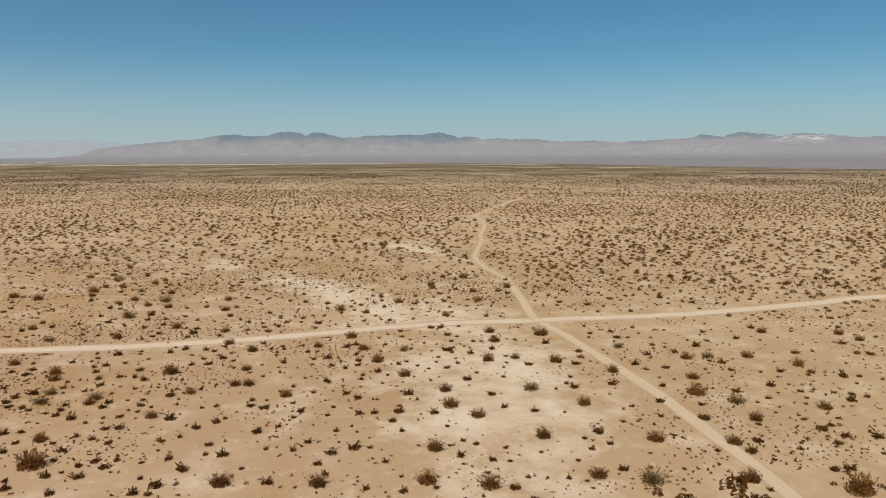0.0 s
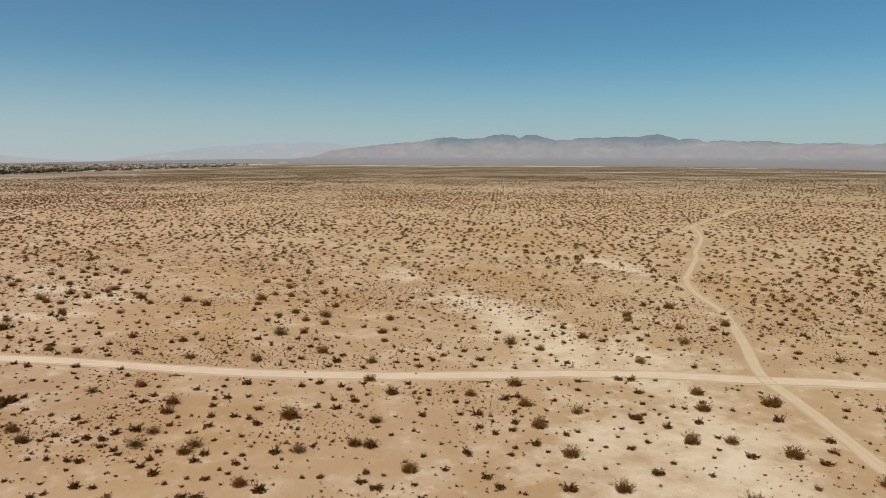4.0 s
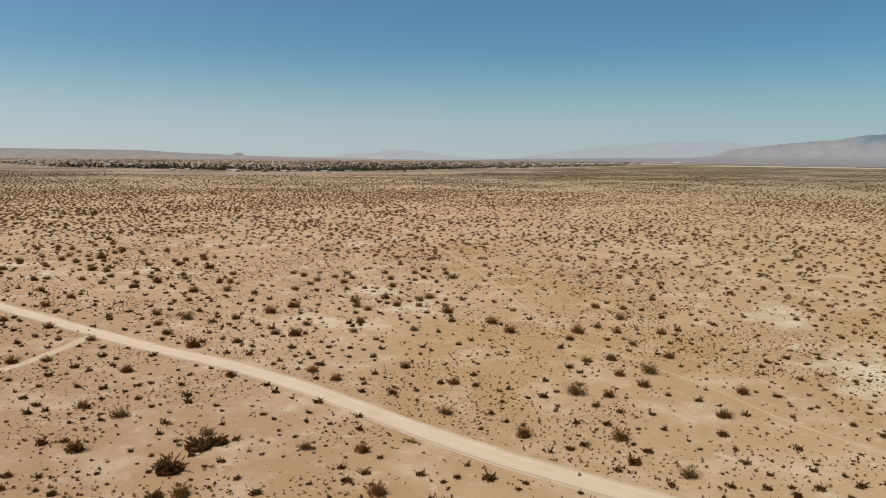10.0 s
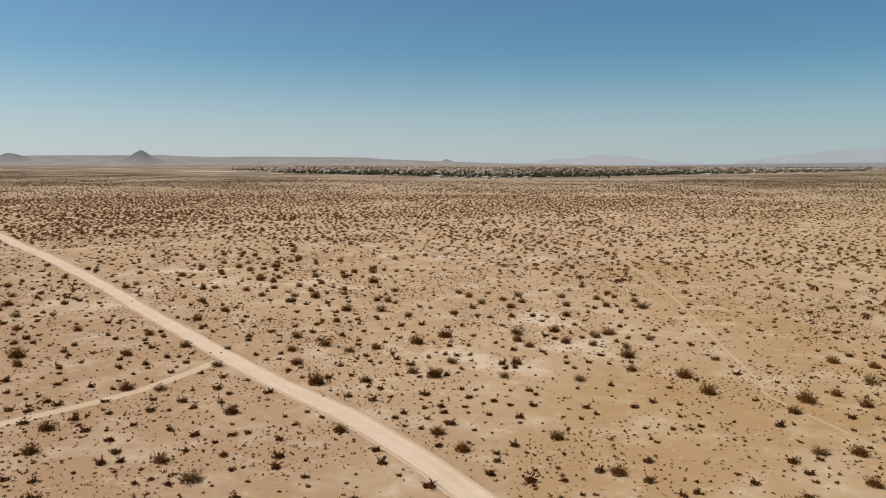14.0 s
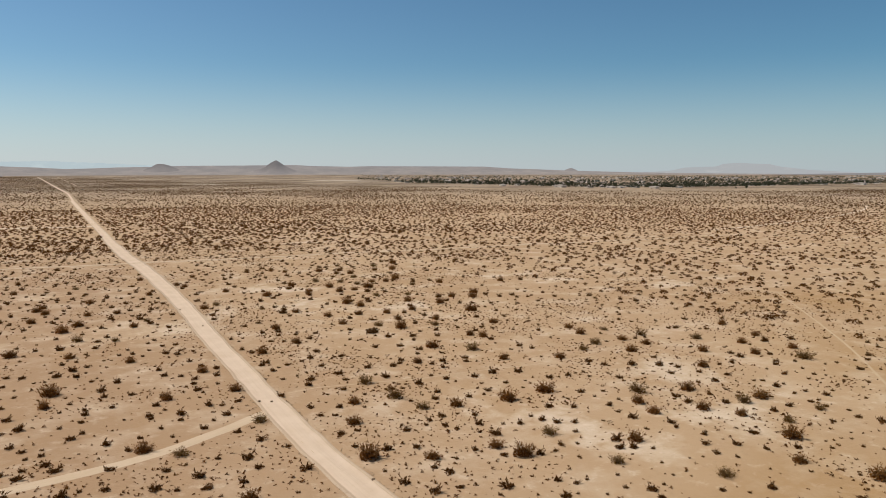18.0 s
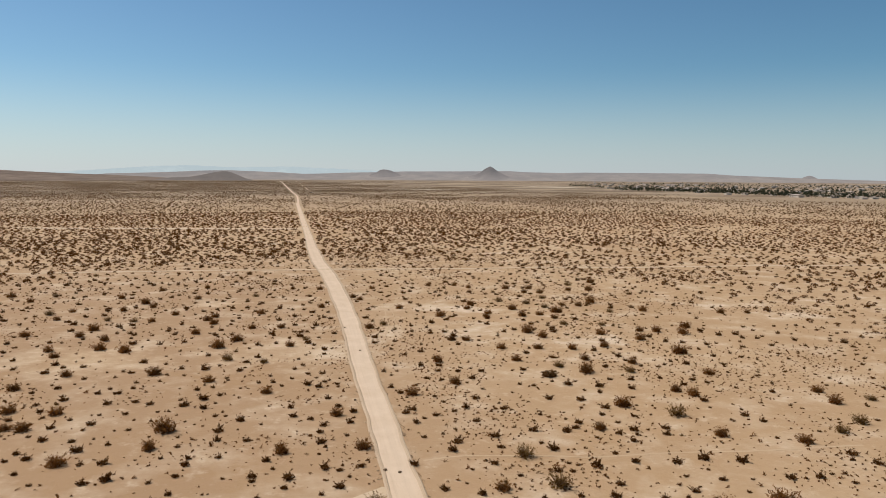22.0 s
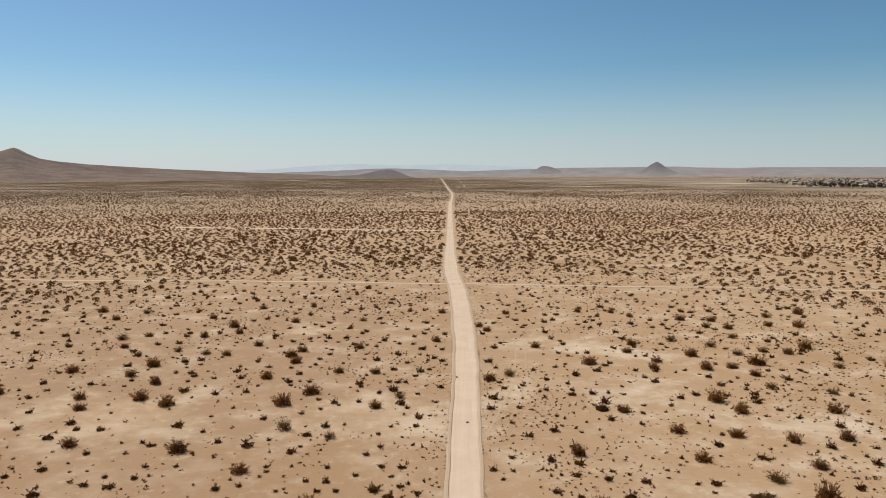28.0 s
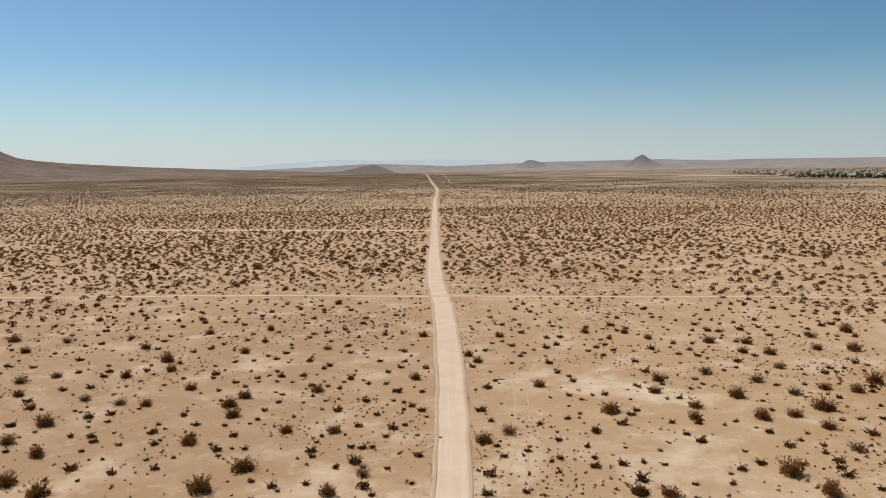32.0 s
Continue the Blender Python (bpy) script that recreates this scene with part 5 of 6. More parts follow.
plant_small([(30.9, -57.3, 1.0), (38.1, -62.7, 1.5), (40.3, -46.8, 1.1), (47.3, -66.7, 1.3), (52.9, -49.2, 1.5), (68.6, -68.5, 1.6), (73.0, -63.1, 1.5), (75.5, -54.9, 1.4), (78.8, -58.7, 1.6), (-34.0, -33.0, 1.1), (-32.8, -24.5, 1.1), (-31.5, -31.1, 1.6), (-31.1, -18.9, 0.8), (-30.9, -26.6, 1.0), (-28.3, -36.6, 1.5), (-24.9, -26.3, 1.3), (-24.3, -29.2, 0.7), (-24.1, -16.2, 1.4), (-23.5, -33.1, 0.9), (-23.2, -27.0, 1.1), (-23.0, -24.3, 1.4), (-22.7, -20.6, 1.4), (-22.1, -33.2, 0.8), (-21.1, -35.2, 1.1), (-19.6, -43.8, 1.0), (-19.4, -17.5, 1.0), (-17.3, -28.5, 1.0), (-16.6, -21.7, 1.2), (-15.1, -24.9, 1.3), (-14.7, -32.1, 1.2), (-14.1, -28.3, 0.9), (-12.1, -16.0, 1.2)])
plant_small([(-11.9, -27.4, 1.3), (-11.8, -38.0, 1.3), (-10.5, -41.6, 1.0), (-10.5, -35.8, 1.6), (-10.3, -27.9, 1.0), (-8.8, -16.3, 1.1), (-8.4, -31.8, 1.1), (-5.1, -28.8, 1.0), (-3.1, -43.5, 1.3), (-2.5, -16.1, 1.6), (-1.9, -40.5, 1.1), (-1.6, -28.7, 0.9), (4.0, -43.5, 1.1), (4.7, -24.0, 1.4), (5.1, -33.9, 1.1), (6.3, -27.2, 1.4), (6.7, -15.4, 1.6), (8.9, -22.1, 1.0), (9.0, -39.2, 1.6), (9.7, -16.6, 1.1), (11.8, -34.1, 1.2), (13.0, -29.2, 1.7), (14.6, -39.6, 1.0), (16.6, -33.6, 1.2), (16.9, -42.4, 1.3), (18.1, -30.4, 1.0), (18.3, -36.4, 1.3), (19.3, -17.4, 1.5), (20.5, -24.3, 1.2), (21.0, -40.6, 1.4), (22.4, -24.4, 0.7), (23.6, -16.1, 1.1)])
plant_small([(24.0, -23.4, 1.0), (24.6, -36.3, 1.4), (26.6, -16.3, 1.2), (27.7, -17.8, 1.1), (28.9, -27.1, 1.4), (29.5, -18.7, 1.1), (30.1, -25.3, 1.6), (30.3, -27.8, 1.3), (34.8, -41.5, 1.2), (36.7, -33.5, 1.0), (36.7, -20.9, 1.6), (37.3, -16.0, 1.1), (37.7, -31.1, 1.0), (39.5, -24.5, 1.3), (39.8, -29.0, 1.0), (40.6, -32.8, 1.2), (42.4, -35.2, 0.9), (45.2, -31.3, 1.4), (45.8, -36.5, 1.0), (47.0, -20.0, 1.3), (47.6, -17.5, 1.5), (51.1, -22.6, 1.2), (52.1, -19.1, 1.0), (57.3, -27.1, 1.1), (57.7, -15.2, 1.4), (61.9, -36.2, 1.4), (63.3, -20.9, 1.5), (65.7, -26.5, 1.2), (69.4, -17.6, 1.1), (-40.3, 14.6, 1.6), (-29.8, 14.3, 1.4), (-29.1, -9.6, 1.5)])
plant_small([(-28.5, 9.8, 1.6), (-28.0, -5.3, 1.4), (-27.9, 2.3, 1.1), (-25.6, -2.8, 1.3), (-24.9, -4.8, 1.4), (-24.4, -11.7, 1.5), (-21.4, 12.5, 1.1), (-21.3, 14.3, 0.9), (-20.6, -11.9, 1.1), (-19.9, -6.8, 1.3), (-19.8, 0.8, 1.4), (-18.3, 14.0, 0.9), (-16.5, -14.0, 1.5), (-15.0, -9.9, 1.1), (-13.8, 3.3, 0.8), (-13.3, 12.3, 1.1), (-12.4, -12.8, 1.6), (-10.9, 7.4, 1.6), (-9.4, 0.8, 1.2), (-7.3, 9.1, 1.3), (-7.0, -10.5, 1.6), (-6.6, -13.6, 1.1), (-6.2, -2.3, 1.1), (-6.1, 4.3, 1.3), (-4.5, -6.0, 1.3), (-2.4, -9.4, 0.9), (1.9, 8.2, 1.2), (3.8, 1.6, 1.2), (3.9, -8.8, 1.1), (3.9, -1.8, 1.1), (4.0, -13.0, 0.9), (5.6, -2.7, 0.8)])
plant_small([(6.6, 11.3, 1.4), (7.7, 13.7, 1.6), (10.9, -11.5, 1.2), (12.1, 11.1, 1.1), (12.4, 14.6, 1.4), (16.7, -9.4, 1.3), (17.6, 9.3, 1.5), (19.1, -3.0, 1.3), (19.3, -13.8, 1.3), (20.3, 4.0, 1.6), (20.7, -0.7, 1.1), (21.2, 14.5, 1.4), (23.4, -4.5, 1.0), (24.8, 4.3, 1.3), (27.5, 9.9, 1.3), (29.0, 3.2, 1.5), (29.1, 13.2, 1.4), (30.2, -13.0, 1.3), (32.2, 11.2, 1.3), (32.2, 3.5, 1.5), (33.1, 13.0, 1.2), (35.8, 2.1, 1.5), (37.6, -10.1, 1.2), (41.0, -3.1, 1.2), (46.8, -7.5, 1.2), (48.6, 1.4, 1.6), (49.4, -1.2, 1.4), (53.5, -3.2, 1.7), (55.2, -9.3, 1.3), (56.8, -5.4, 1.5), (58.5, -7.4, 1.2), (59.4, -1.6, 1.2)])
plant_small([(61.8, -13.8, 1.1), (67.7, -9.7, 1.2), (71.9, -7.9, 1.6), (72.5, -5.6, 1.3), (72.8, -13.7, 1.2), (85.0, -2.4, 1.6), (90.4, -3.7, 1.6), (-53.0, 31.8, 1.1), (-51.6, 38.8, 1.5), (-50.9, 30.7, 1.0), (-49.7, 26.9, 1.4), (-42.9, 36.0, 0.9), (-42.6, 43.3, 1.3), (-40.2, 37.6, 1.5), (-39.9, 16.9, 0.8), (-38.5, 26.7, 1.2), (-38.1, 22.6, 1.3), (-37.9, 17.1, 1.3), (-34.2, 27.2, 1.4), (-34.2, 35.0, 1.3), (-34.0, 39.5, 1.4), (-33.5, 18.6, 1.6), (-31.0, 30.4, 1.0), (-30.8, 35.2, 1.2), (-30.6, 20.0, 0.9), (-28.8, 34.0, 1.2), (-24.4, 32.8, 1.6), (-23.6, 39.3, 1.1), (-22.2, 35.1, 1.7), (-21.8, 31.4, 1.3), (-19.0, 22.0, 1.5), (-18.9, 19.1, 1.1)])
plant_small([(-16.8, 25.6, 1.3), (-10.8, 29.5, 1.1), (-10.5, 26.0, 1.2), (-8.5, 39.4, 1.5), (-8.4, 24.5, 1.1), (-7.4, 16.5, 1.5), (-7.4, 19.7, 1.2), (-7.0, 37.8, 1.3), (-6.2, 44.7, 1.1), (-5.9, 32.4, 1.1), (-4.7, 28.8, 1.2), (-4.4, 18.0, 0.7), (-4.3, 38.9, 0.9), (-3.7, 22.3, 1.2), (-3.0, 26.3, 1.3), (3.1, 35.9, 1.1), (3.1, 44.3, 1.0), (3.5, 24.7, 1.3), (4.1, 33.2, 1.3), (4.3, 15.8, 0.9), (4.3, 20.8, 1.3), (4.5, 25.8, 1.4), (7.1, 23.1, 1.2), (8.9, 39.4, 1.1), (9.7, 24.1, 0.9), (11.0, 38.2, 0.9), (11.4, 43.1, 1.2), (11.5, 25.3, 1.4), (11.6, 20.2, 1.2), (13.7, 28.6, 1.4), (15.5, 38.1, 1.4), (16.2, 24.0, 1.1)])
plant_small([(17.4, 15.6, 1.3), (17.8, 41.6, 1.2), (22.6, 15.4, 1.0), (23.4, 26.8, 1.3), (23.7, 17.0, 1.3), (24.5, 41.3, 1.3), (27.5, 25.5, 1.6), (27.8, 19.3, 1.0), (28.4, 32.5, 1.6), (28.4, 16.2, 0.9), (29.3, 21.8, 1.5), (31.3, 28.0, 1.0), (32.5, 30.7, 1.6), (35.4, 33.6, 1.0), (36.5, 28.8, 1.3), (37.6, 40.0, 1.1), (38.5, 32.9, 1.2), (43.5, 21.7, 1.4), (44.8, 29.1, 1.2), (45.1, 15.2, 1.3), (47.4, 31.2, 1.3), (48.7, 29.4, 1.0), (51.2, 39.4, 1.4), (-71.6, 68.3, 1.5), (-65.8, 62.1, 1.5), (-59.8, 49.3, 1.5), (-59.4, 72.6, 1.3), (-57.1, 56.6, 1.6), (-53.1, 47.9, 1.2), (-52.3, 54.9, 1.1), (-47.0, 52.0, 1.5), (-46.9, 56.8, 1.4)])
plant_small([(-38.3, 70.0, 1.6), (-34.4, 50.2, 1.3), (-33.9, 56.4, 1.6), (-33.5, 68.7, 1.1), (-24.7, 74.2, 1.4), (-24.3, 59.0, 1.1), (-23.7, 50.2, 1.6), (-18.5, 48.6, 1.4), (-17.9, 53.7, 1.4), (-16.2, 56.5, 1.3), (-14.5, 73.7, 1.5), (-10.3, 74.8, 1.1), (-9.4, 70.6, 1.7), (-9.1, 74.5, 1.3), (-8.0, 74.7, 1.0), (-8.0, 64.9, 1.6), (-5.9, 69.0, 0.8), (-5.3, 59.6, 1.2), (-3.3, 65.4, 0.7), (-2.9, 72.2, 1.3), (3.8, 62.9, 1.3), (4.2, 67.0, 1.6), (6.0, 71.4, 1.0), (7.4, 63.2, 1.0), (7.7, 53.7, 1.2), (9.3, 46.6, 1.2), (10.7, 55.4, 1.3), (10.8, 69.9, 0.7), (11.7, 70.6, 1.0), (15.1, 73.4, 0.9), (15.3, 70.5, 1.0), (18.2, 59.1, 1.2)])
plant_small([(18.7, 65.4, 1.6), (20.0, 69.3, 0.9), (21.9, 68.7, 0.8), (27.0, 64.3, 0.9), (27.7, 74.6, 1.6), (29.1, 67.4, 1.3), (31.6, 68.7, 1.4), (31.7, 47.4, 1.6), (36.4, 72.8, 1.4), (38.4, 74.3, 0.8), (38.5, 65.6, 1.6), (39.2, 70.9, 0.9), (39.5, 68.9, 1.4), (40.1, 62.7, 1.1), (40.2, 50.5, 1.4), (42.6, 45.9, 1.4), (45.4, 70.9, 0.5), (54.7, 58.4, 1.4), (55.9, 54.4, 1.3), (58.5, 53.0, 1.3), (62.2, 51.1, 1.2), (67.2, 61.5, 1.5), (68.7, 57.6, 1.5), (-68.4, 85.0, 1.6), (-54.9, 104.6, 1.2), (-54.9, 91.3, 1.6), (-53.1, 88.6, 1.7), (-52.7, 96.0, 1.4), (-50.4, 104.8, 1.5), (-49.4, 96.9, 1.4), (-43.9, 85.1, 1.6), (-41.7, 86.3, 1.5)])
plant_small([(-39.6, 77.4, 1.3), (-37.9, 101.1, 1.0), (-34.2, 82.4, 0.8), (-33.9, 79.8, 1.4), (-33.9, 103.0, 1.6), (-32.3, 85.4, 1.2), (-29.7, 98.9, 1.2), (-27.1, 100.8, 1.1), (-24.1, 78.4, 1.3), (-23.8, 101.6, 1.4), (-22.6, 86.8, 1.0), (-20.7, 101.9, 1.4), (-18.5, 97.2, 1.3), (-13.6, 100.1, 1.5), (-13.4, 86.6, 1.6), (-10.7, 97.6, 1.2), (-10.2, 81.0, 1.3), (-10.2, 89.9, 1.3), (-6.5, 93.7, 1.6), (-6.1, 80.1, 1.5), (-4.2, 87.7, 1.2), (-3.1, 93.6, 1.2), (-2.9, 86.0, 1.3), (-2.8, 105.0, 1.3), (4.4, 85.8, 1.6), (5.8, 95.1, 1.7), (11.0, 80.5, 1.0), (12.4, 75.4, 1.1), (14.5, 82.1, 1.0), (16.3, 83.8, 0.8), (16.4, 101.7, 1.2), (17.0, 77.7, 1.6)])
plant_small([(17.6, 89.2, 0.9), (17.9, 97.5, 1.4), (20.5, 80.1, 1.6), (21.0, 91.2, 1.2), (23.5, 84.9, 1.2), (26.8, 76.7, 1.1), (29.3, 101.6, 1.6), (30.2, 89.4, 1.1), (33.8, 80.4, 0.9), (35.1, 97.6, 1.2), (35.4, 95.3, 0.9), (36.1, 76.8, 1.2), (47.0, 75.7, 1.6), (51.1, 80.6, 1.1), (54.2, 99.2, 1.4), (56.2, 101.7, 1.4), (61.3, 104.1, 1.3), (-68.1, 108.7, 1.3), (-64.0, 133.0, 1.7), (-63.6, 107.9, 1.4), (-60.0, 122.8, 1.5), (-58.4, 112.0, 1.6), (-56.6, 127.0, 1.6), (-49.6, 124.1, 1.5), (-41.6, 116.0, 1.2), (-34.8, 124.0, 1.3), (-32.9, 109.8, 1.2), (-31.5, 123.0, 1.5), (-26.0, 114.9, 1.4), (-21.5, 129.3, 1.6), (-21.2, 109.7, 1.5), (-17.6, 106.8, 1.3)])
plant_small([(-16.4, 119.0, 1.4), (-15.4, 114.6, 1.3), (-10.7, 126.6, 1.6), (-6.6, 105.6, 1.3), (-6.6, 115.0, 1.3), (6.7, 114.9, 1.2), (12.8, 112.9, 1.1), (13.9, 126.6, 1.5), (16.0, 106.9, 1.5), (16.9, 115.9, 1.6), (17.9, 122.5, 1.4), (20.3, 123.1, 1.5), (23.3, 113.6, 1.2), (25.1, 115.6, 1.4), (27.5, 113.8, 1.3), (28.5, 121.3, 1.5), (29.2, 107.0, 1.4), (33.9, 114.6, 1.7), (37.2, 111.0, 1.2), (38.5, 117.9, 1.3), (39.9, 110.0, 1.5), (39.9, 113.6, 1.3), (44.7, 106.5, 1.6), (48.7, 109.5, 1.4), (56.8, 122.4, 1.5)])


def build_scrub():
    rng = np.random.RandomState(21)
    many = [MAT_STEM_MANY, MAT_LEAF_MANY]
    near_kinds = [shrub_arrays(rng, 1.0, rng.uniform(0.6, 0.9), 11, 105, 0.175, 0.022, core=80) for _ in range(14)]
    mid_kinds = [dome_arrays(rng, 1.0, rng.uniform(0.6, 0.9), 22, 16, 0.46) for _ in range(12)]
    far_kinds = [dome_arrays(rng, 1.0, rng.uniform(0.6, 0.8), 8, 3, 0.85) for _ in range(12)]
    rim_kinds = [dome_arrays(rng, 1.0, 0.85, 3, 0, 1.5) for _ in range(12)]
    hazed_kinds = [dome_arrays(rng, 1.0, 0.85, 2, 0, 1.7) for _ in range(12)]
    placed = np.array(SMALL)
    scatter("scrub_placed", near_kinds, placed[:, 0], placed[:, 1], placed[:, 2] * 0.7, rng, many, "small brown-olive shrubs dotted over sand", "scrub")

    tuft_kinds = [tuft_arrays(rng, 0.8, rng.uniform(0.55, 0.85), 2, 9) for _ in range(14)]

    x, y = sites(rng, 3.0, 520, 0.66)
    ok = free_ground(x, y) & (~in_fields(x, y) | (rng.rand(len(x)) < np.where(y > 40, 0.95, 0.90)))
    if HEROES:
        hx, hy = np.array([h[0] for h in HEROES]), np.array([h[1] for h in HEROES])
        keep = []
        for i in range(0, len(x), 2000):
            keep.append((np.hypot(x[i:i + 2000, None] - hx, y[i:i + 2000, None] - hy)).min(1) > 1.5)
        ok &= np.concatenate(keep)
    x, y = x[ok], y[ok]
    gap = spine_gap(x, y)
    size = np.clip(rng.lognormal(-0.56, 0.34, len(x)), 0.22, 1.15)
    size[in_fields(x, y)] *= 0.80
    inner = in_fields(x, y)
    size *= 1.0 + 0.10 * np.clip((y - 60) / 60, 0, 1) + 0.12 * np.clip((y - 130) / 120, 0, 1) * np.clip((260 - x) / 200, 0, 1)
    near, mid = (gap < 85) | inner, (gap >= 85) & (gap < 230) & ~inner
    scatter("scrub_near", near_kinds, x[near], y[near], size[near], rng, many, "scattered brown-olive creosote scrub on sand", "scrub")
    scatter("scrub_mid", mid_kinds, x[mid], y[mid], size[mid] * 1.0, rng, many, "scattered brown-olive scrub over the plain", "scrub")
    far = gap >= 230
    scatter("scrub_far", far_kinds, x[far], y[far], size[far] * 0.85, rng, many, "dark scrub dotting the plain", "scrub")
    x, y = sites(rng, 4.0, 2550, 0.88)
    r = np.hypot(x, y)
    thick = 1.0 + 0.3 * np.clip((40 - x) / 200, 0, 1)
    out = (r > 515) & free_ground(x, y, 1.0) & (rng.rand(len(x)) < thick * (1.0 - 0.55 * np.clip((r - 600) / 1500, 0, 1)) * (0.5 + 0.9 * np.clip((vnoise(x, y, 75, 18) - 0.36) * 3.5, 0, 1)))
    out &= np.hypot(x - HUB[0], y - HUB[1]) < np.interp(np.degrees(np.arctan2(x - HUB[0], y - HUB[1])), *np.array(HAZE_BAND_FOOT, float).T) - 20
    # the plain in front of the town lies bare
    reach = np.interp(np.degrees(np.arctan2(x - HUB[0], y - HUB[1])), [-6, 4, 14, 24, 38, 52, 60, 68, 74], [2600, 2300, 1600, 1150, 930, 960, 1150, 1700, 2600])
    out &= np.hypot(x - HUB[0], y - HUB[1]) < reach * (0.88 + 0.24 * vnoise(x, y, 110, 19)) + 160 * rng.rand(len(x)) ** 3
    x, y = x[out], y[out]
    # beyond about a kilometre the scrub takes the haze-paled leaf colour
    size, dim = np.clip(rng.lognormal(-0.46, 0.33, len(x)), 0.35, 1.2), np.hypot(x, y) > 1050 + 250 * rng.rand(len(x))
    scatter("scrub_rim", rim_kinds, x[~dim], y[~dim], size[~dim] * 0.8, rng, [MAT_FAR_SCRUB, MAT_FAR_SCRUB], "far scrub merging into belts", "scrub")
    scatter("scrub_dusty", hazed_kinds, x[dim], y[dim], size[dim], rng, [MAT_HAZE_SCRUB, MAT_HAZE_SCRUB], "grey-brown scrub paled for haze on the furthest plain", "scrub")
    x, y = sites(rng, 8.0, 3300, 0.85)
    r, head = np.hypot(x, y), np.degrees(np.arctan2(x, y))
    out = (r > 1900 + 600 * rng.rand(len(x))) & (rng.rand(len(x)) < np.clip((9 - head) / 18, 0, 0.6) * (0.3 + 1.4 * np.clip((vnoise(x, y, 160, 20) - 0.3) * 2.5, 0, 1))) & free_ground(x, y, 1.0)
    scatter("scrub_furthest", rim_kinds, x[out], y[out], np.clip(rng.lognormal(-0.1, 0.3, out.sum()), 0.5, 1.4), rng, [MAT_HAZE_SCRUB, MAT_HAZE_SCRUB], "brown scrub paled for haze below the far slope", "scrub")
    x, y = sites(rng, 3.4, 300, 0.8, False)
    ok = free_ground(x, y)
    x, y = x[ok], y[ok]
    behind_kinds = [dome_arrays(rng, 1.0, rng.uniform(0.6, 0.85), 15, 6, 0.58) for _ in range(10)]
    scatter("scrub_behind", behind_kinds, x, y, np.clip(rng.lognormal(-0.6, 0.46, len(x)), 0.2, 1.4), rng, many, "scattered brown scrub on the plain behind", "scrub")
    # small dry tufts
    x, y = sites(rng, 0.9, 240, 1.0)
    ok = free_ground(x, y, -0.1) & (spine_gap(x, y) < 118) & (rng.rand(len(x)) < (1 - 0.4 * np.clip((y - 20) / 30, 0, 1)) * (0.14 + 3.4 * np.clip(vnoise(x, y, 7, 15) * 0.7 + vnoise(x, y, 24, 16) * 0.5 - 0.52, 0, 1)))
    x, y = x[ok], y[ok]
    scatter("dry_tufts", tuft_kinds, x, y, np.clip(rng.lognormal(-1.22, 0.36, len(x)), 0.13, 0.6), rng, [MAT_TUFT, MAT_TUFT], "small dry brown tufts strewn over sand", "tufts")


build_scrub()


# ---- low dead brush ----
def plant_mats(rows):
    for x, y, w, along in rows:
        ob = set_shrub(x, y, w, AIRY_KINDS, "brush_mat", "flat mat of dead dark brush beside the dirt road", "brush mats")
        z = ob.matrix_basis.translation.z
        ob.matrix_basis = pose(x, y, z, 0, 0, along) @ Matrix.Diagonal((w / 2, w * 0.16, w * 0.06, 1))


plant_mats([(-5.2, -66.9, 4.0, 90), (-3.9, -109.8, 3.8, 90), (-2.4, -123.4, 3.0, 90), (-1.8, -129.6, 3.0, 90), (7.8, 99, 3.0, 0), (-3.8, 66, 2.2, 90)])


# ---- loose stones on the road ----
def stone_mesh(rng):
    bm = bmesh.new()
    bmesh.ops.create_icosphere(bm, subdivisions=2, radius=0.5)
    for v in bm.verts:
        v.co *= 1 + 0.18 * rng.normal()
        v.co.z *= 0.55
        v.co.y *= 0.75
    me = bpy.data.meshes.new("stone")
    bm.to_mesh(me)
    bm.free()
    me.materials.append(MAT_STONE)
    return me


def place_stones(rows):
    rng = np.random.RandomState(44)
    kinds = [stone_mesh(rng) for _ in range(3)]
    for i, (x, y, w) in enumerate(rows):
        ob = tagged(new("stone", kinds[i % 3]), "small dark weathered stone lying on the dirt road", "stone", "loose stones")
        z = float(ground_z(np.array([x]), np.array([y]))[0])
        ob.matrix_basis = pose(x, y, z + 0.03 + 0.18 * w, 0, 0, rng.uniform(0, 360)) @ Matrix.Diagonal((w, w, w, 1))


MAT_STONE = plant_material("dark_stone", (0.10, 0.065, 0.04), (0.22, 0.15, 0.10), False, 0.9, 0.0)
place_stones([(-1.3, 7.4, 0.45), (0.1, 6.5, 0.4), (-1.9, -84.2, 0.45), (-1.1, -100.0, 0.4), (-0.6, 77, 0.35), (0.7, 58, 0.35), (-2.4, 31, 0.4), (2.3, -22, 0.4)])


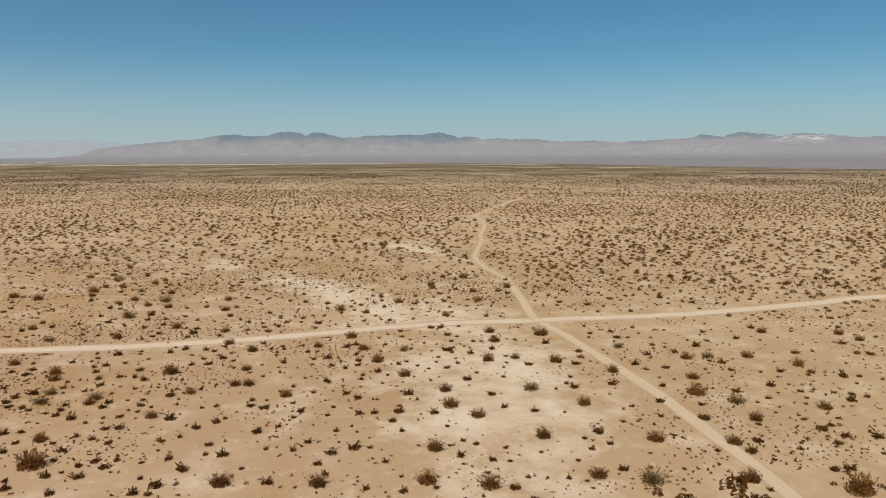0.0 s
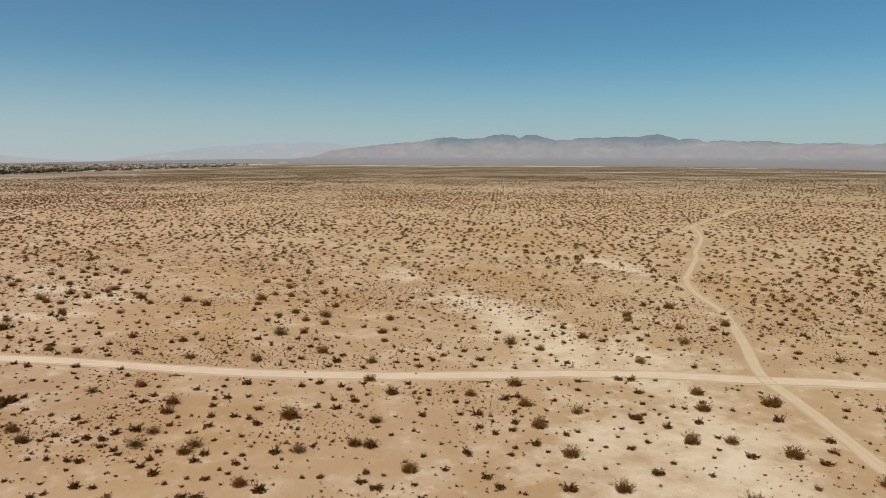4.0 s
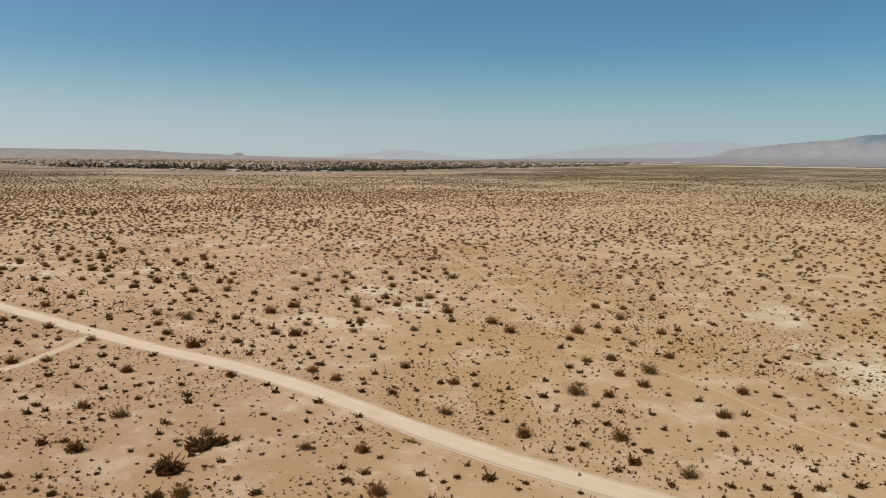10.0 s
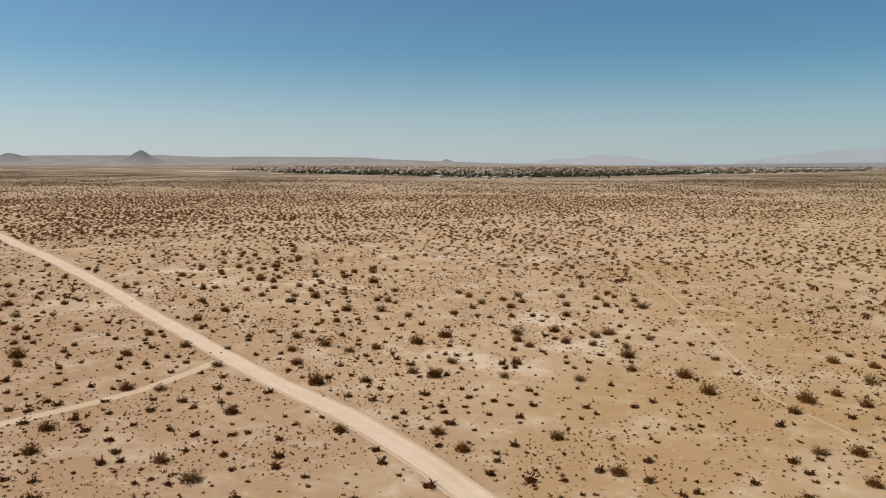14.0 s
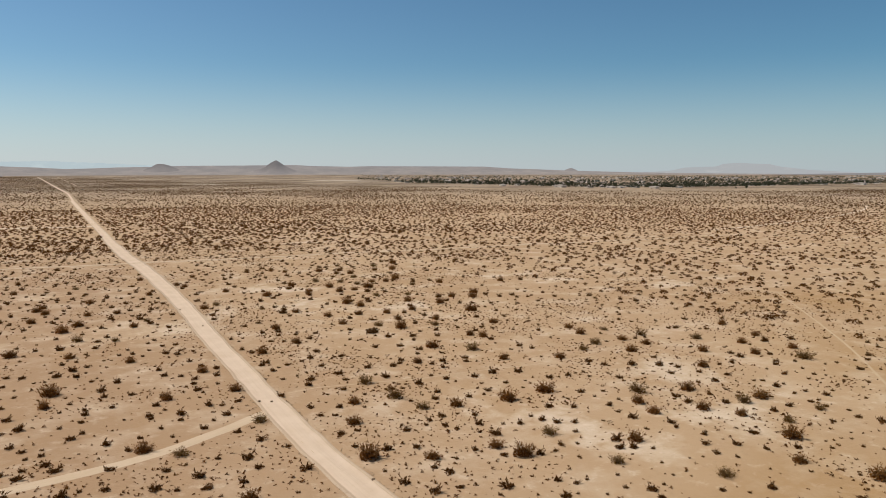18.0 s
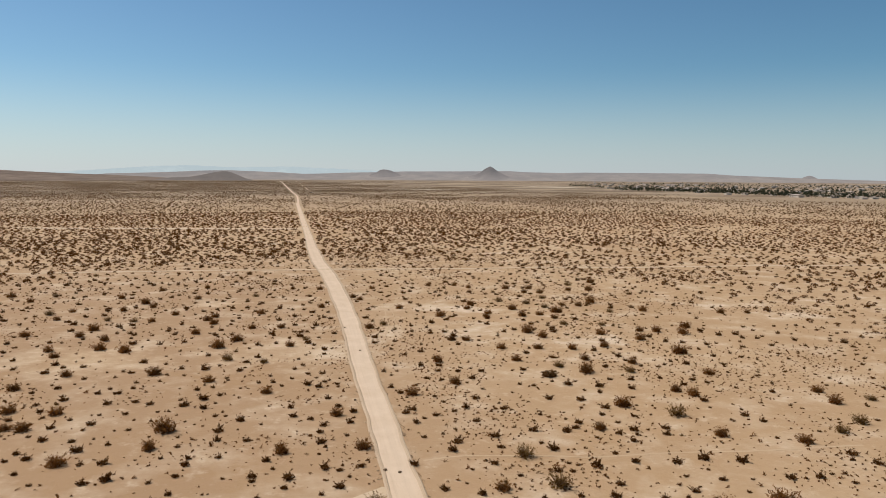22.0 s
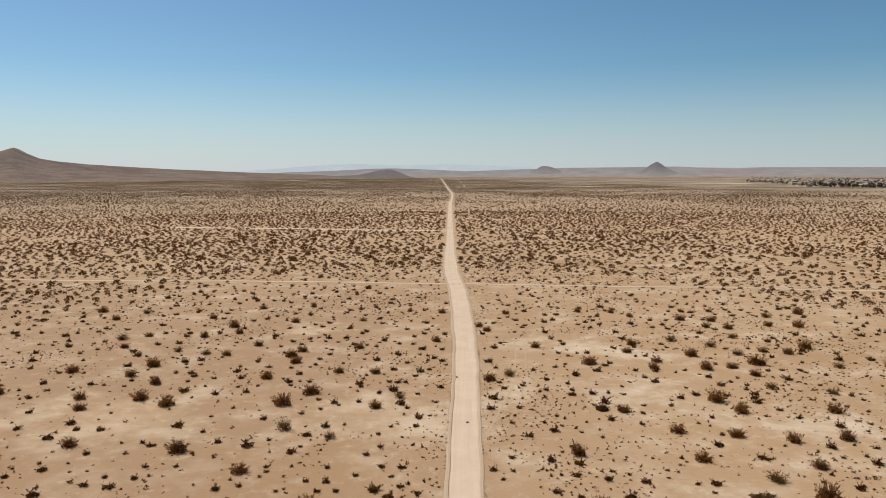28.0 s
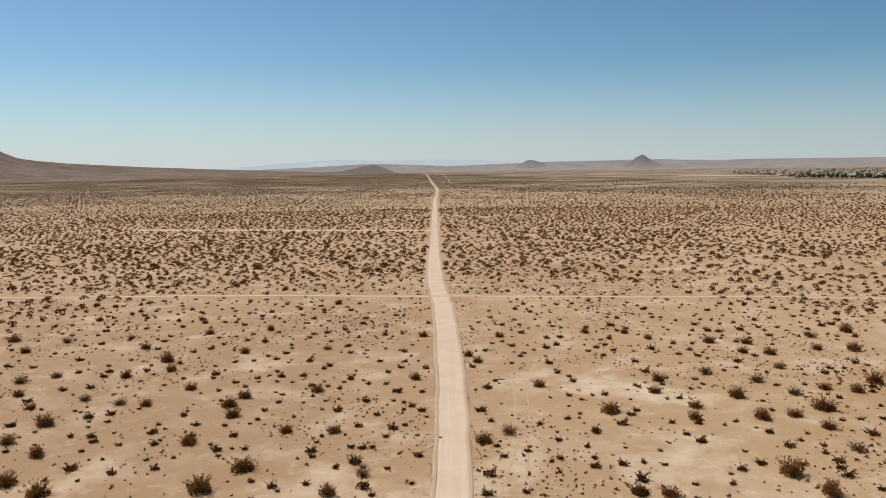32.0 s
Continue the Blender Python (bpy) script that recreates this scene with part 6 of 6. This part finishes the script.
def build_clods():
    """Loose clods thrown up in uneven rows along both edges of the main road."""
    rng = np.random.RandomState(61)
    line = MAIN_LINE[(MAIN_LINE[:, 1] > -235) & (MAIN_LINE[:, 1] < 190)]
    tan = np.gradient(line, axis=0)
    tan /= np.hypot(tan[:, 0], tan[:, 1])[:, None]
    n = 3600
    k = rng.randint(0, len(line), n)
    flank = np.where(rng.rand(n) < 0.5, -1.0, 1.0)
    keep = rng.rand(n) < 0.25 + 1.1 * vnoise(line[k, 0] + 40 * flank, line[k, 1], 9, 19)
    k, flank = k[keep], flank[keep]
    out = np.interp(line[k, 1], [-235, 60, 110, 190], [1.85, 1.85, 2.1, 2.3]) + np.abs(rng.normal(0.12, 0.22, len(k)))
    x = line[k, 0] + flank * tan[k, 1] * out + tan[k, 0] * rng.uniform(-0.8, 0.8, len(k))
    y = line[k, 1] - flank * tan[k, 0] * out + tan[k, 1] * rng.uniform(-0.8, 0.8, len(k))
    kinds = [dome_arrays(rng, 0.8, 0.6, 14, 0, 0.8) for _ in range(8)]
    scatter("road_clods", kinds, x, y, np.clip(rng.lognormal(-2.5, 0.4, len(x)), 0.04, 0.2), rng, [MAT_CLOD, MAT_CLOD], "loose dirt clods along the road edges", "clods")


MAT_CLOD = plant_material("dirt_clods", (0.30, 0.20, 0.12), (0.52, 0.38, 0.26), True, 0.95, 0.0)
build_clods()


# ---- town on the far plain ----
def plain_material(name, base, other, scale=0.6):
    m, nd, lk, bs = material(name)
    pos = nd.new("ShaderNodeNewGeometry").outputs["Position"]
    who = nd.new("ShaderNodeObjectInfo").outputs["Random"]
    n = noise_node(nd, lk, pos, scale, 4.0, 0.6)
    fac = math_node(nd, lk, "ADD", math_node(nd, lk, "MULTIPLY", who, 0.7), math_node(nd, lk, "MULTIPLY", n, 0.3))
    lk.new(mix(nd, lk, fac, base, other), bs.inputs["Base Color"])
    bs.inputs["Roughness"].default_value = 0.85
    return m


MAT_STUCCO = plain_material("stucco", (0.52, 0.44, 0.37), (0.74, 0.68, 0.61))
MAT_ROOF = plain_material("shingle_roof", (0.24, 0.185, 0.16), (0.52, 0.45, 0.41))
MAT_GLASS = plain_material("dark_window", (0.05, 0.05, 0.055), (0.09, 0.09, 0.10))
MAT_TREE = plant_material("town_tree_leaves", (0.040, 0.048, 0.034), (0.098, 0.106, 0.076), False)
MAT_TREE_MANY = plant_material("town_tree_leaves_many", (0.040, 0.048, 0.034), (0.098, 0.106, 0.076), True)
MAT_BARK = plant_material("tree_bark", (0.10, 0.075, 0.055), (0.17, 0.13, 0.10), False)


def box_bm(x0, x1, y0, y1, z0, z1):
    bm = bmesh.new()
    v = [bm.verts.new(p) for p in ((x0, y0, z0), (x1, y0, z0), (x1, y1, z0), (x0, y1, z0), (x0, y0, z1), (x1, y0, z1), (x1, y1, z1), (x0, y1, z1))]
    for f in ((0, 3, 2, 1), (4, 5, 6, 7), (0, 1, 5, 4), (1, 2, 6, 5), (2, 3, 7, 6), (3, 0, 4, 7)):
        bm.faces.new([v[i] for i in f])
    return bm


def build_house(wide, deep, tall, rise, garage):
    """A low stucco house with an overhanging hip roof, a door, a garage door and windows."""
    root = new("house")
    tagged(root, "low stucco house with a pale hip roof in the far town", "house", "town houses")
    part("wall", box_bm(-wide / 2, wide / 2, -deep / 2, deep / 2, 0, tall), MAT_STUCCO, root)
    bm = bmesh.new()
    o = 0.6
    x, y, rid = wide / 2 + o, deep / 2 + o, max(wide / 2 - deep / 2, 0.4)
    lo = [bm.verts.new(p) for p in ((-x, -y, tall - 0.05), (x, -y, tall - 0.05), (x, y, tall - 0.05), (-x, y, tall - 0.05))]
    hi = [bm.verts.new(p) for p in ((-x, -y, tall + 0.15), (x, -y, tall + 0.15), (x, y, tall + 0.15), (-x, y, tall + 0.15))]
    a, b = bm.verts.new((-rid, 0, tall + rise)), bm.verts.new((rid, 0, tall + rise))
    for f in ((hi[0], hi[1], b, a), (hi[1], hi[2], b), (hi[2], hi[3], a, b), (hi[3], hi[0], a), (lo[3], lo[2], lo[1], lo[0])):
        bm.faces.new(f)
    for i in range(4):
        k = (i + 1) % 4
        bm.faces.new((lo[i], lo[k], hi[k], hi[i]))
    part("roof", bm, MAT_ROOF, root)
    part("door", box_bm(-0.5, 0.5, -deep / 2 - 0.06, -deep / 2 - 0.003, 0.02, 2.05), MAT_ROOF, root)
    if garage:
        part("garage_door", box_bm(wide * 0.18, wide * 0.18 + 4.6, -deep / 2 - 0.06, -deep / 2 - 0.003, 0.02, 2.2), MAT_STUCCO, root)
    for wx in (-wide * 0.36, -wide * 0.18):
        part("window", box_bm(wx - 0.8, wx + 0.8, -deep / 2 - 0.05, -deep / 2 - 0.003, 0.95, 2.15), MAT_GLASS, root)
    return root


def tree_meshes(rng, tall, wide):
    """Tapered trunk with limbs, and a crown of many small leaf clumps with gaps."""
    V, T = [], []

    def limb(p, q, r0, r1):
        b = len(V)
        d = q - p
        ax = np.cross(d, [0.31, 0.17, 0.9])
        ax /= np.linalg.norm(ax) + 1e-9
        ay = np.cross(ax, d)
        ay /= np.linalg.norm(ay) + 1e-9
        for c, r in ((p, r0), (q, r1)):
            for k in range(5):
                w = 2 * math.pi * k / 5
                V.append(c + r * (math.cos(w) * ax + math.sin(w) * ay))
        for k in range(5):
            m = (k + 1) % 5
            T.extend([(b + k, b + m, b + 5 + m), (b + k, b + 5 + m, b + 5 + k)])

    top = np.array([rng.normal(0, 0.3), rng.normal(0, 0.3), tall * 0.45])
    limb(np.zeros(3), top, 0.28, 0.18)
    lobes = []
    for _ in range(6):
        a = rng.uniform(0, 2 * math.pi)
        end = top + np.array([math.cos(a) * wide * rng.uniform(0.2, 0.6), math.sin(a) * wide * rng.uniform(0.2, 0.6), tall * rng.uniform(0.1, 0.42)])
        limb(top, end, 0.14, 0.04)
        lobes.append(end)
    CV, CT = [], []
    for _ in range(150):
        c = lobes[rng.randint(len(lobes))]
        d = rng.normal(0, 1, 3)
        d /= np.linalg.norm(d)
        p = c + d * np.array([wide * 0.42, wide * 0.42, tall * 0.2]) * rng.rand() ** 0.4
        d1, d2 = rng.normal(0, 1, 3), rng.normal(0, 1, 3)
        d1 /= np.linalg.norm(d1)
        d2 -= d1 * (d1 @ d2)
        d2 /= np.linalg.norm(d2)
        s = rng.uniform(0.7, 1.5)
        b = len(CV)
        CV += [p - d1 * s * 0.6, p + d1 * s * 0.6 - d2 * s * 0.2, p + d2 * s * 0.8]
        CT.append((b, b + 1, b + 2))
    return (np.array(V), np.array(T)), (np.array(CV), np.array(CT))


TOWN_FRONT = np.array([(22.3, 2080), (24, 1900), (27, 1500), (30, 1440), (35, 1300), (38, 1220), (42, 1150), (48, 1180), (53, 1300), (57, 1470), (63, 1760), (69, 2250), (73, 3300)], float)


def town_place(head, depth):
    r = np.interp(head, TOWN_FRONT[:, 0], TOWN_FRONT[:, 1]) + depth
    return HUB[0] + r * np.sin(np.radians(head)), HUB[1] + r * np.cos(np.radians(head))


def build_town():
    rng = np.random.RandomState(33)
    houses = [build_house(13, 8.5, 2.6, 1.4, True), build_house(16, 9, 2.6, 1.6, True), build_house(10, 7.5, 2.5, 1.3, False), build_house(20, 10, 3.2, 1.6, True)]
    spots = []
    while len(spots) < 270:
        head, depth = rng.uniform(24, 72), rng.rand() ** 1.6 * 1700
        if depth < 40 and (head < 34 or rng.rand() < 0.3):
            continue
        x, y = town_place(head, depth)
        x, y = round(x / 26) * 26 + rng.uniform(-4, 4), round(y / 44) * 44 + rng.uniform(-3, 3)
        if all(abs(x - a) + abs(y - b) > 24 for a, b in spots):
            spots.append((x, y))
    for i, (x, y) in enumerate(spots):
        m = pose(x, y, 0, 0, 0, rng.choice([0, 90, 180, 270]) + rng.uniform(-4, 4))
        k = rng.choice(4, p=[0.4, 0.25, 0.25, 0.1])
        if i < 4:
            houses[i].matrix_basis = m
        else:
            copy_thing(houses[k], m)
    kinds = []
    for tall, wide in ((6.5, 3.0), (8, 3.2), (5.5, 2.8), (9, 2.2)):
        (tv, tt), (cv, ct) = tree_meshes(rng, tall, wide)
        kinds.append((tri_mesh("tree_trunk", tv, tt, [MAT_BARK]), tri_mesh("tree_crown", cv, ct, [MAT_TREE]), (cv, ct)))

    def set_tree(x, y, k, s, label):
        root = new("tree")
        root.matrix_basis = pose(x, y, -0.05, 0, 0, rng.uniform(0, 360)) @ Matrix.Diagonal((s, s, s, 1))
        tagged(root, label, "tree", "town trees")
        for name, me in (("trunk", kinds[k][0]), ("crown", kinds[k][1])):
            ob = new(name, me)
            ob.parent = root

    n = 0
    while n < 300:
        head = rng.choice([rng.normal(33, 4.5), rng.uniform(22.4, 69), rng.uniform(27, 60)])
        depth = rng.uniform(0, 230) if rng.rand() < 0.75 else rng.uniform(0, 700)
        if not 22.4 < head < 69 or (head > 44 and depth < 60 and rng.rand() < 0.4):
            continue
        x, y = town_place(head, depth)
        if all(abs(x - a) + abs(y - b) > 11 for a, b in spots):
            set_tree(x, y, rng.randint(4), rng.uniform(0.62, 1.0), "dark green shade tree among the town houses")
            n += 1
    for head, r, s in ((53.35, 1150, 1.0), (52.6, 1165, 0.55)):
        set_tree(HUB[0] + r * math.sin(radians(head)), HUB[1] + r * math.cos(radians(head)), 2, s, "lone dark tree standing out on the plain")
    # the many further trees
    Vs, Ts, base = [], [], 0
    for _ in range(4800):
        head = rng.choice([rng.uniform(22.6, 71), rng.uniform(27, 58), rng.uniform(46, 70)])
        depth = 15 + 1800 * rng.rand() ** 2.3
        x, y = town_place(head, depth)
        cv, ct = kinds[rng.randint(4)][2]
        pick = rng.permutation(len(ct))[:26]
        idx = ct[pick].ravel()
        s = rng.uniform(0.5, 0.92)
        q = cv[idx] * s * 1.15
        q = q * np.array([1.25, 1.25, 1.0]) + np.array([x, y, -1.2 * s])
        q[:, 2] = np.maximum(q[:, 2], 0.0)
        Vs.append(q)
        Ts.append(np.arange(len(q)).reshape(-1, 3) + base)
        base += len(q)
    me = tri_mesh("town_greenery", np.vstack(Vs), np.vstack(Ts), [MAT_TREE_MANY])
    tagged(new("town_greenery", me), "belt of dark green trees through the town", "trees", kind="stuff")


build_town()


def build_car(x, y, turn):
    """A dark parked off-road car: body with rounded shoulders, cabin, four wheels."""
    root = new("car")
    tagged(root, "dark off-road car standing on the plain", "car")
    root.matrix_basis = pose(x, y, 0, 0, 0, turn)
    paint = plain_material("dark_paint", (0.02, 0.02, 0.022), (0.03, 0.03, 0.03))
    rubber = plain_material("rubber", (0.02, 0.02, 0.02), (0.03, 0.03, 0.03))
    bm = box_bm(-2.3, 2.3, -0.92, 0.92, 0.45, 1.15)
    bmesh.ops.bevel(bm, geom=bm.edges[:], offset=0.12, segments=2, affect="EDGES")
    part("body", bm, paint, root)
    bm = box_bm(-1.9, 0.9, -0.8, 0.8, 1.13, 1.85)
    for v in bm.verts:
        if v.co.z > 1.5:
            v.co.x *= 0.82
            v.co.y *= 0.86
    bmesh.ops.bevel(bm, geom=bm.edges[:], offset=0.1, segments=2, affect="EDGES")
    part("cabin", bm, MAT_GLASS, root)
    for wx in (-1.4, 1.4):
        for wy in (-0.85, 0.85):
            bm = bmesh.new()
            bmesh.ops.create_cone(bm, cap_ends=True, segments=18, radius1=0.42, radius2=0.42, depth=0.26)
            bmesh.ops.rotate(bm, verts=bm.verts, matrix=Matrix.Rotation(radians(90), 3, "X"))
            bmesh.ops.translate(bm, verts=bm.verts, vec=(wx, wy, 0.42))
            part("wheel", bm, rubber, root)


build_car(17, 1118, 80)


def build_shed(x, y, turn, wide, deep, tall):
    """A long pale metal shed with a low gable roof and roll-up doors."""
    root = new("shed")
    tagged(root, "long white metal shed far out on the plain", "shed", "far sheds")
    root.matrix_basis = pose(x, y, 0, 0, 0, turn)
    part("wall", box_bm(-wide / 2, wide / 2, -deep / 2, deep / 2, 0, tall), MAT_WHITE, root)
    bm = bmesh.new()
    lo = [bm.verts.new(p) for p in ((-wide / 2 - 0.5, -deep / 2 - 0.5, tall + 0.01), (wide / 2 + 0.5, -deep / 2 - 0.5, tall + 0.01), (wide / 2 + 0.5, deep / 2 + 0.5, tall + 0.01), (-wide / 2 - 0.5, deep / 2 + 0.5, tall + 0.01))]
    a, b = bm.verts.new((-wide / 2 - 0.5, 0, tall + deep * 0.12)), bm.verts.new((wide / 2 + 0.5, 0, tall + deep * 0.12))
    for f in ((lo[0], lo[1], b, a), (lo[2], lo[3], a, b), (lo[1], lo[2], b), (lo[3], lo[0], a), (lo[3], lo[2], lo[1], lo[0])):
        bm.faces.new(f)
    part("roof", bm, MAT_WHITE, root)
    for k in range(3):
        cx = (k - 1) * wide * 0.3
        part("shed_door", box_bm(cx - 2.5, cx + 2.5, -deep / 2 - 0.06, -deep / 2 - 0.003, 0.02, tall * 0.75), MAT_ROOF, root)


MAT_WHITE = plain_material("white_sheet_metal", (0.52, 0.49, 0.46), (0.60, 0.58, 0.56), 0.1)
for at in ((3640, 445, 90, 60, 25, 3.8), (3648, 375, 90, 55, 22, 3.4), (3658, 300, 90, 60, 25, 3.2), (3514, 1004, 80, 40, 18, 4.5), (3560, 812, 85, 30, 16, 4.5), (3829, 2227, 60, 36, 18, 8)):
    build_shed(*at)
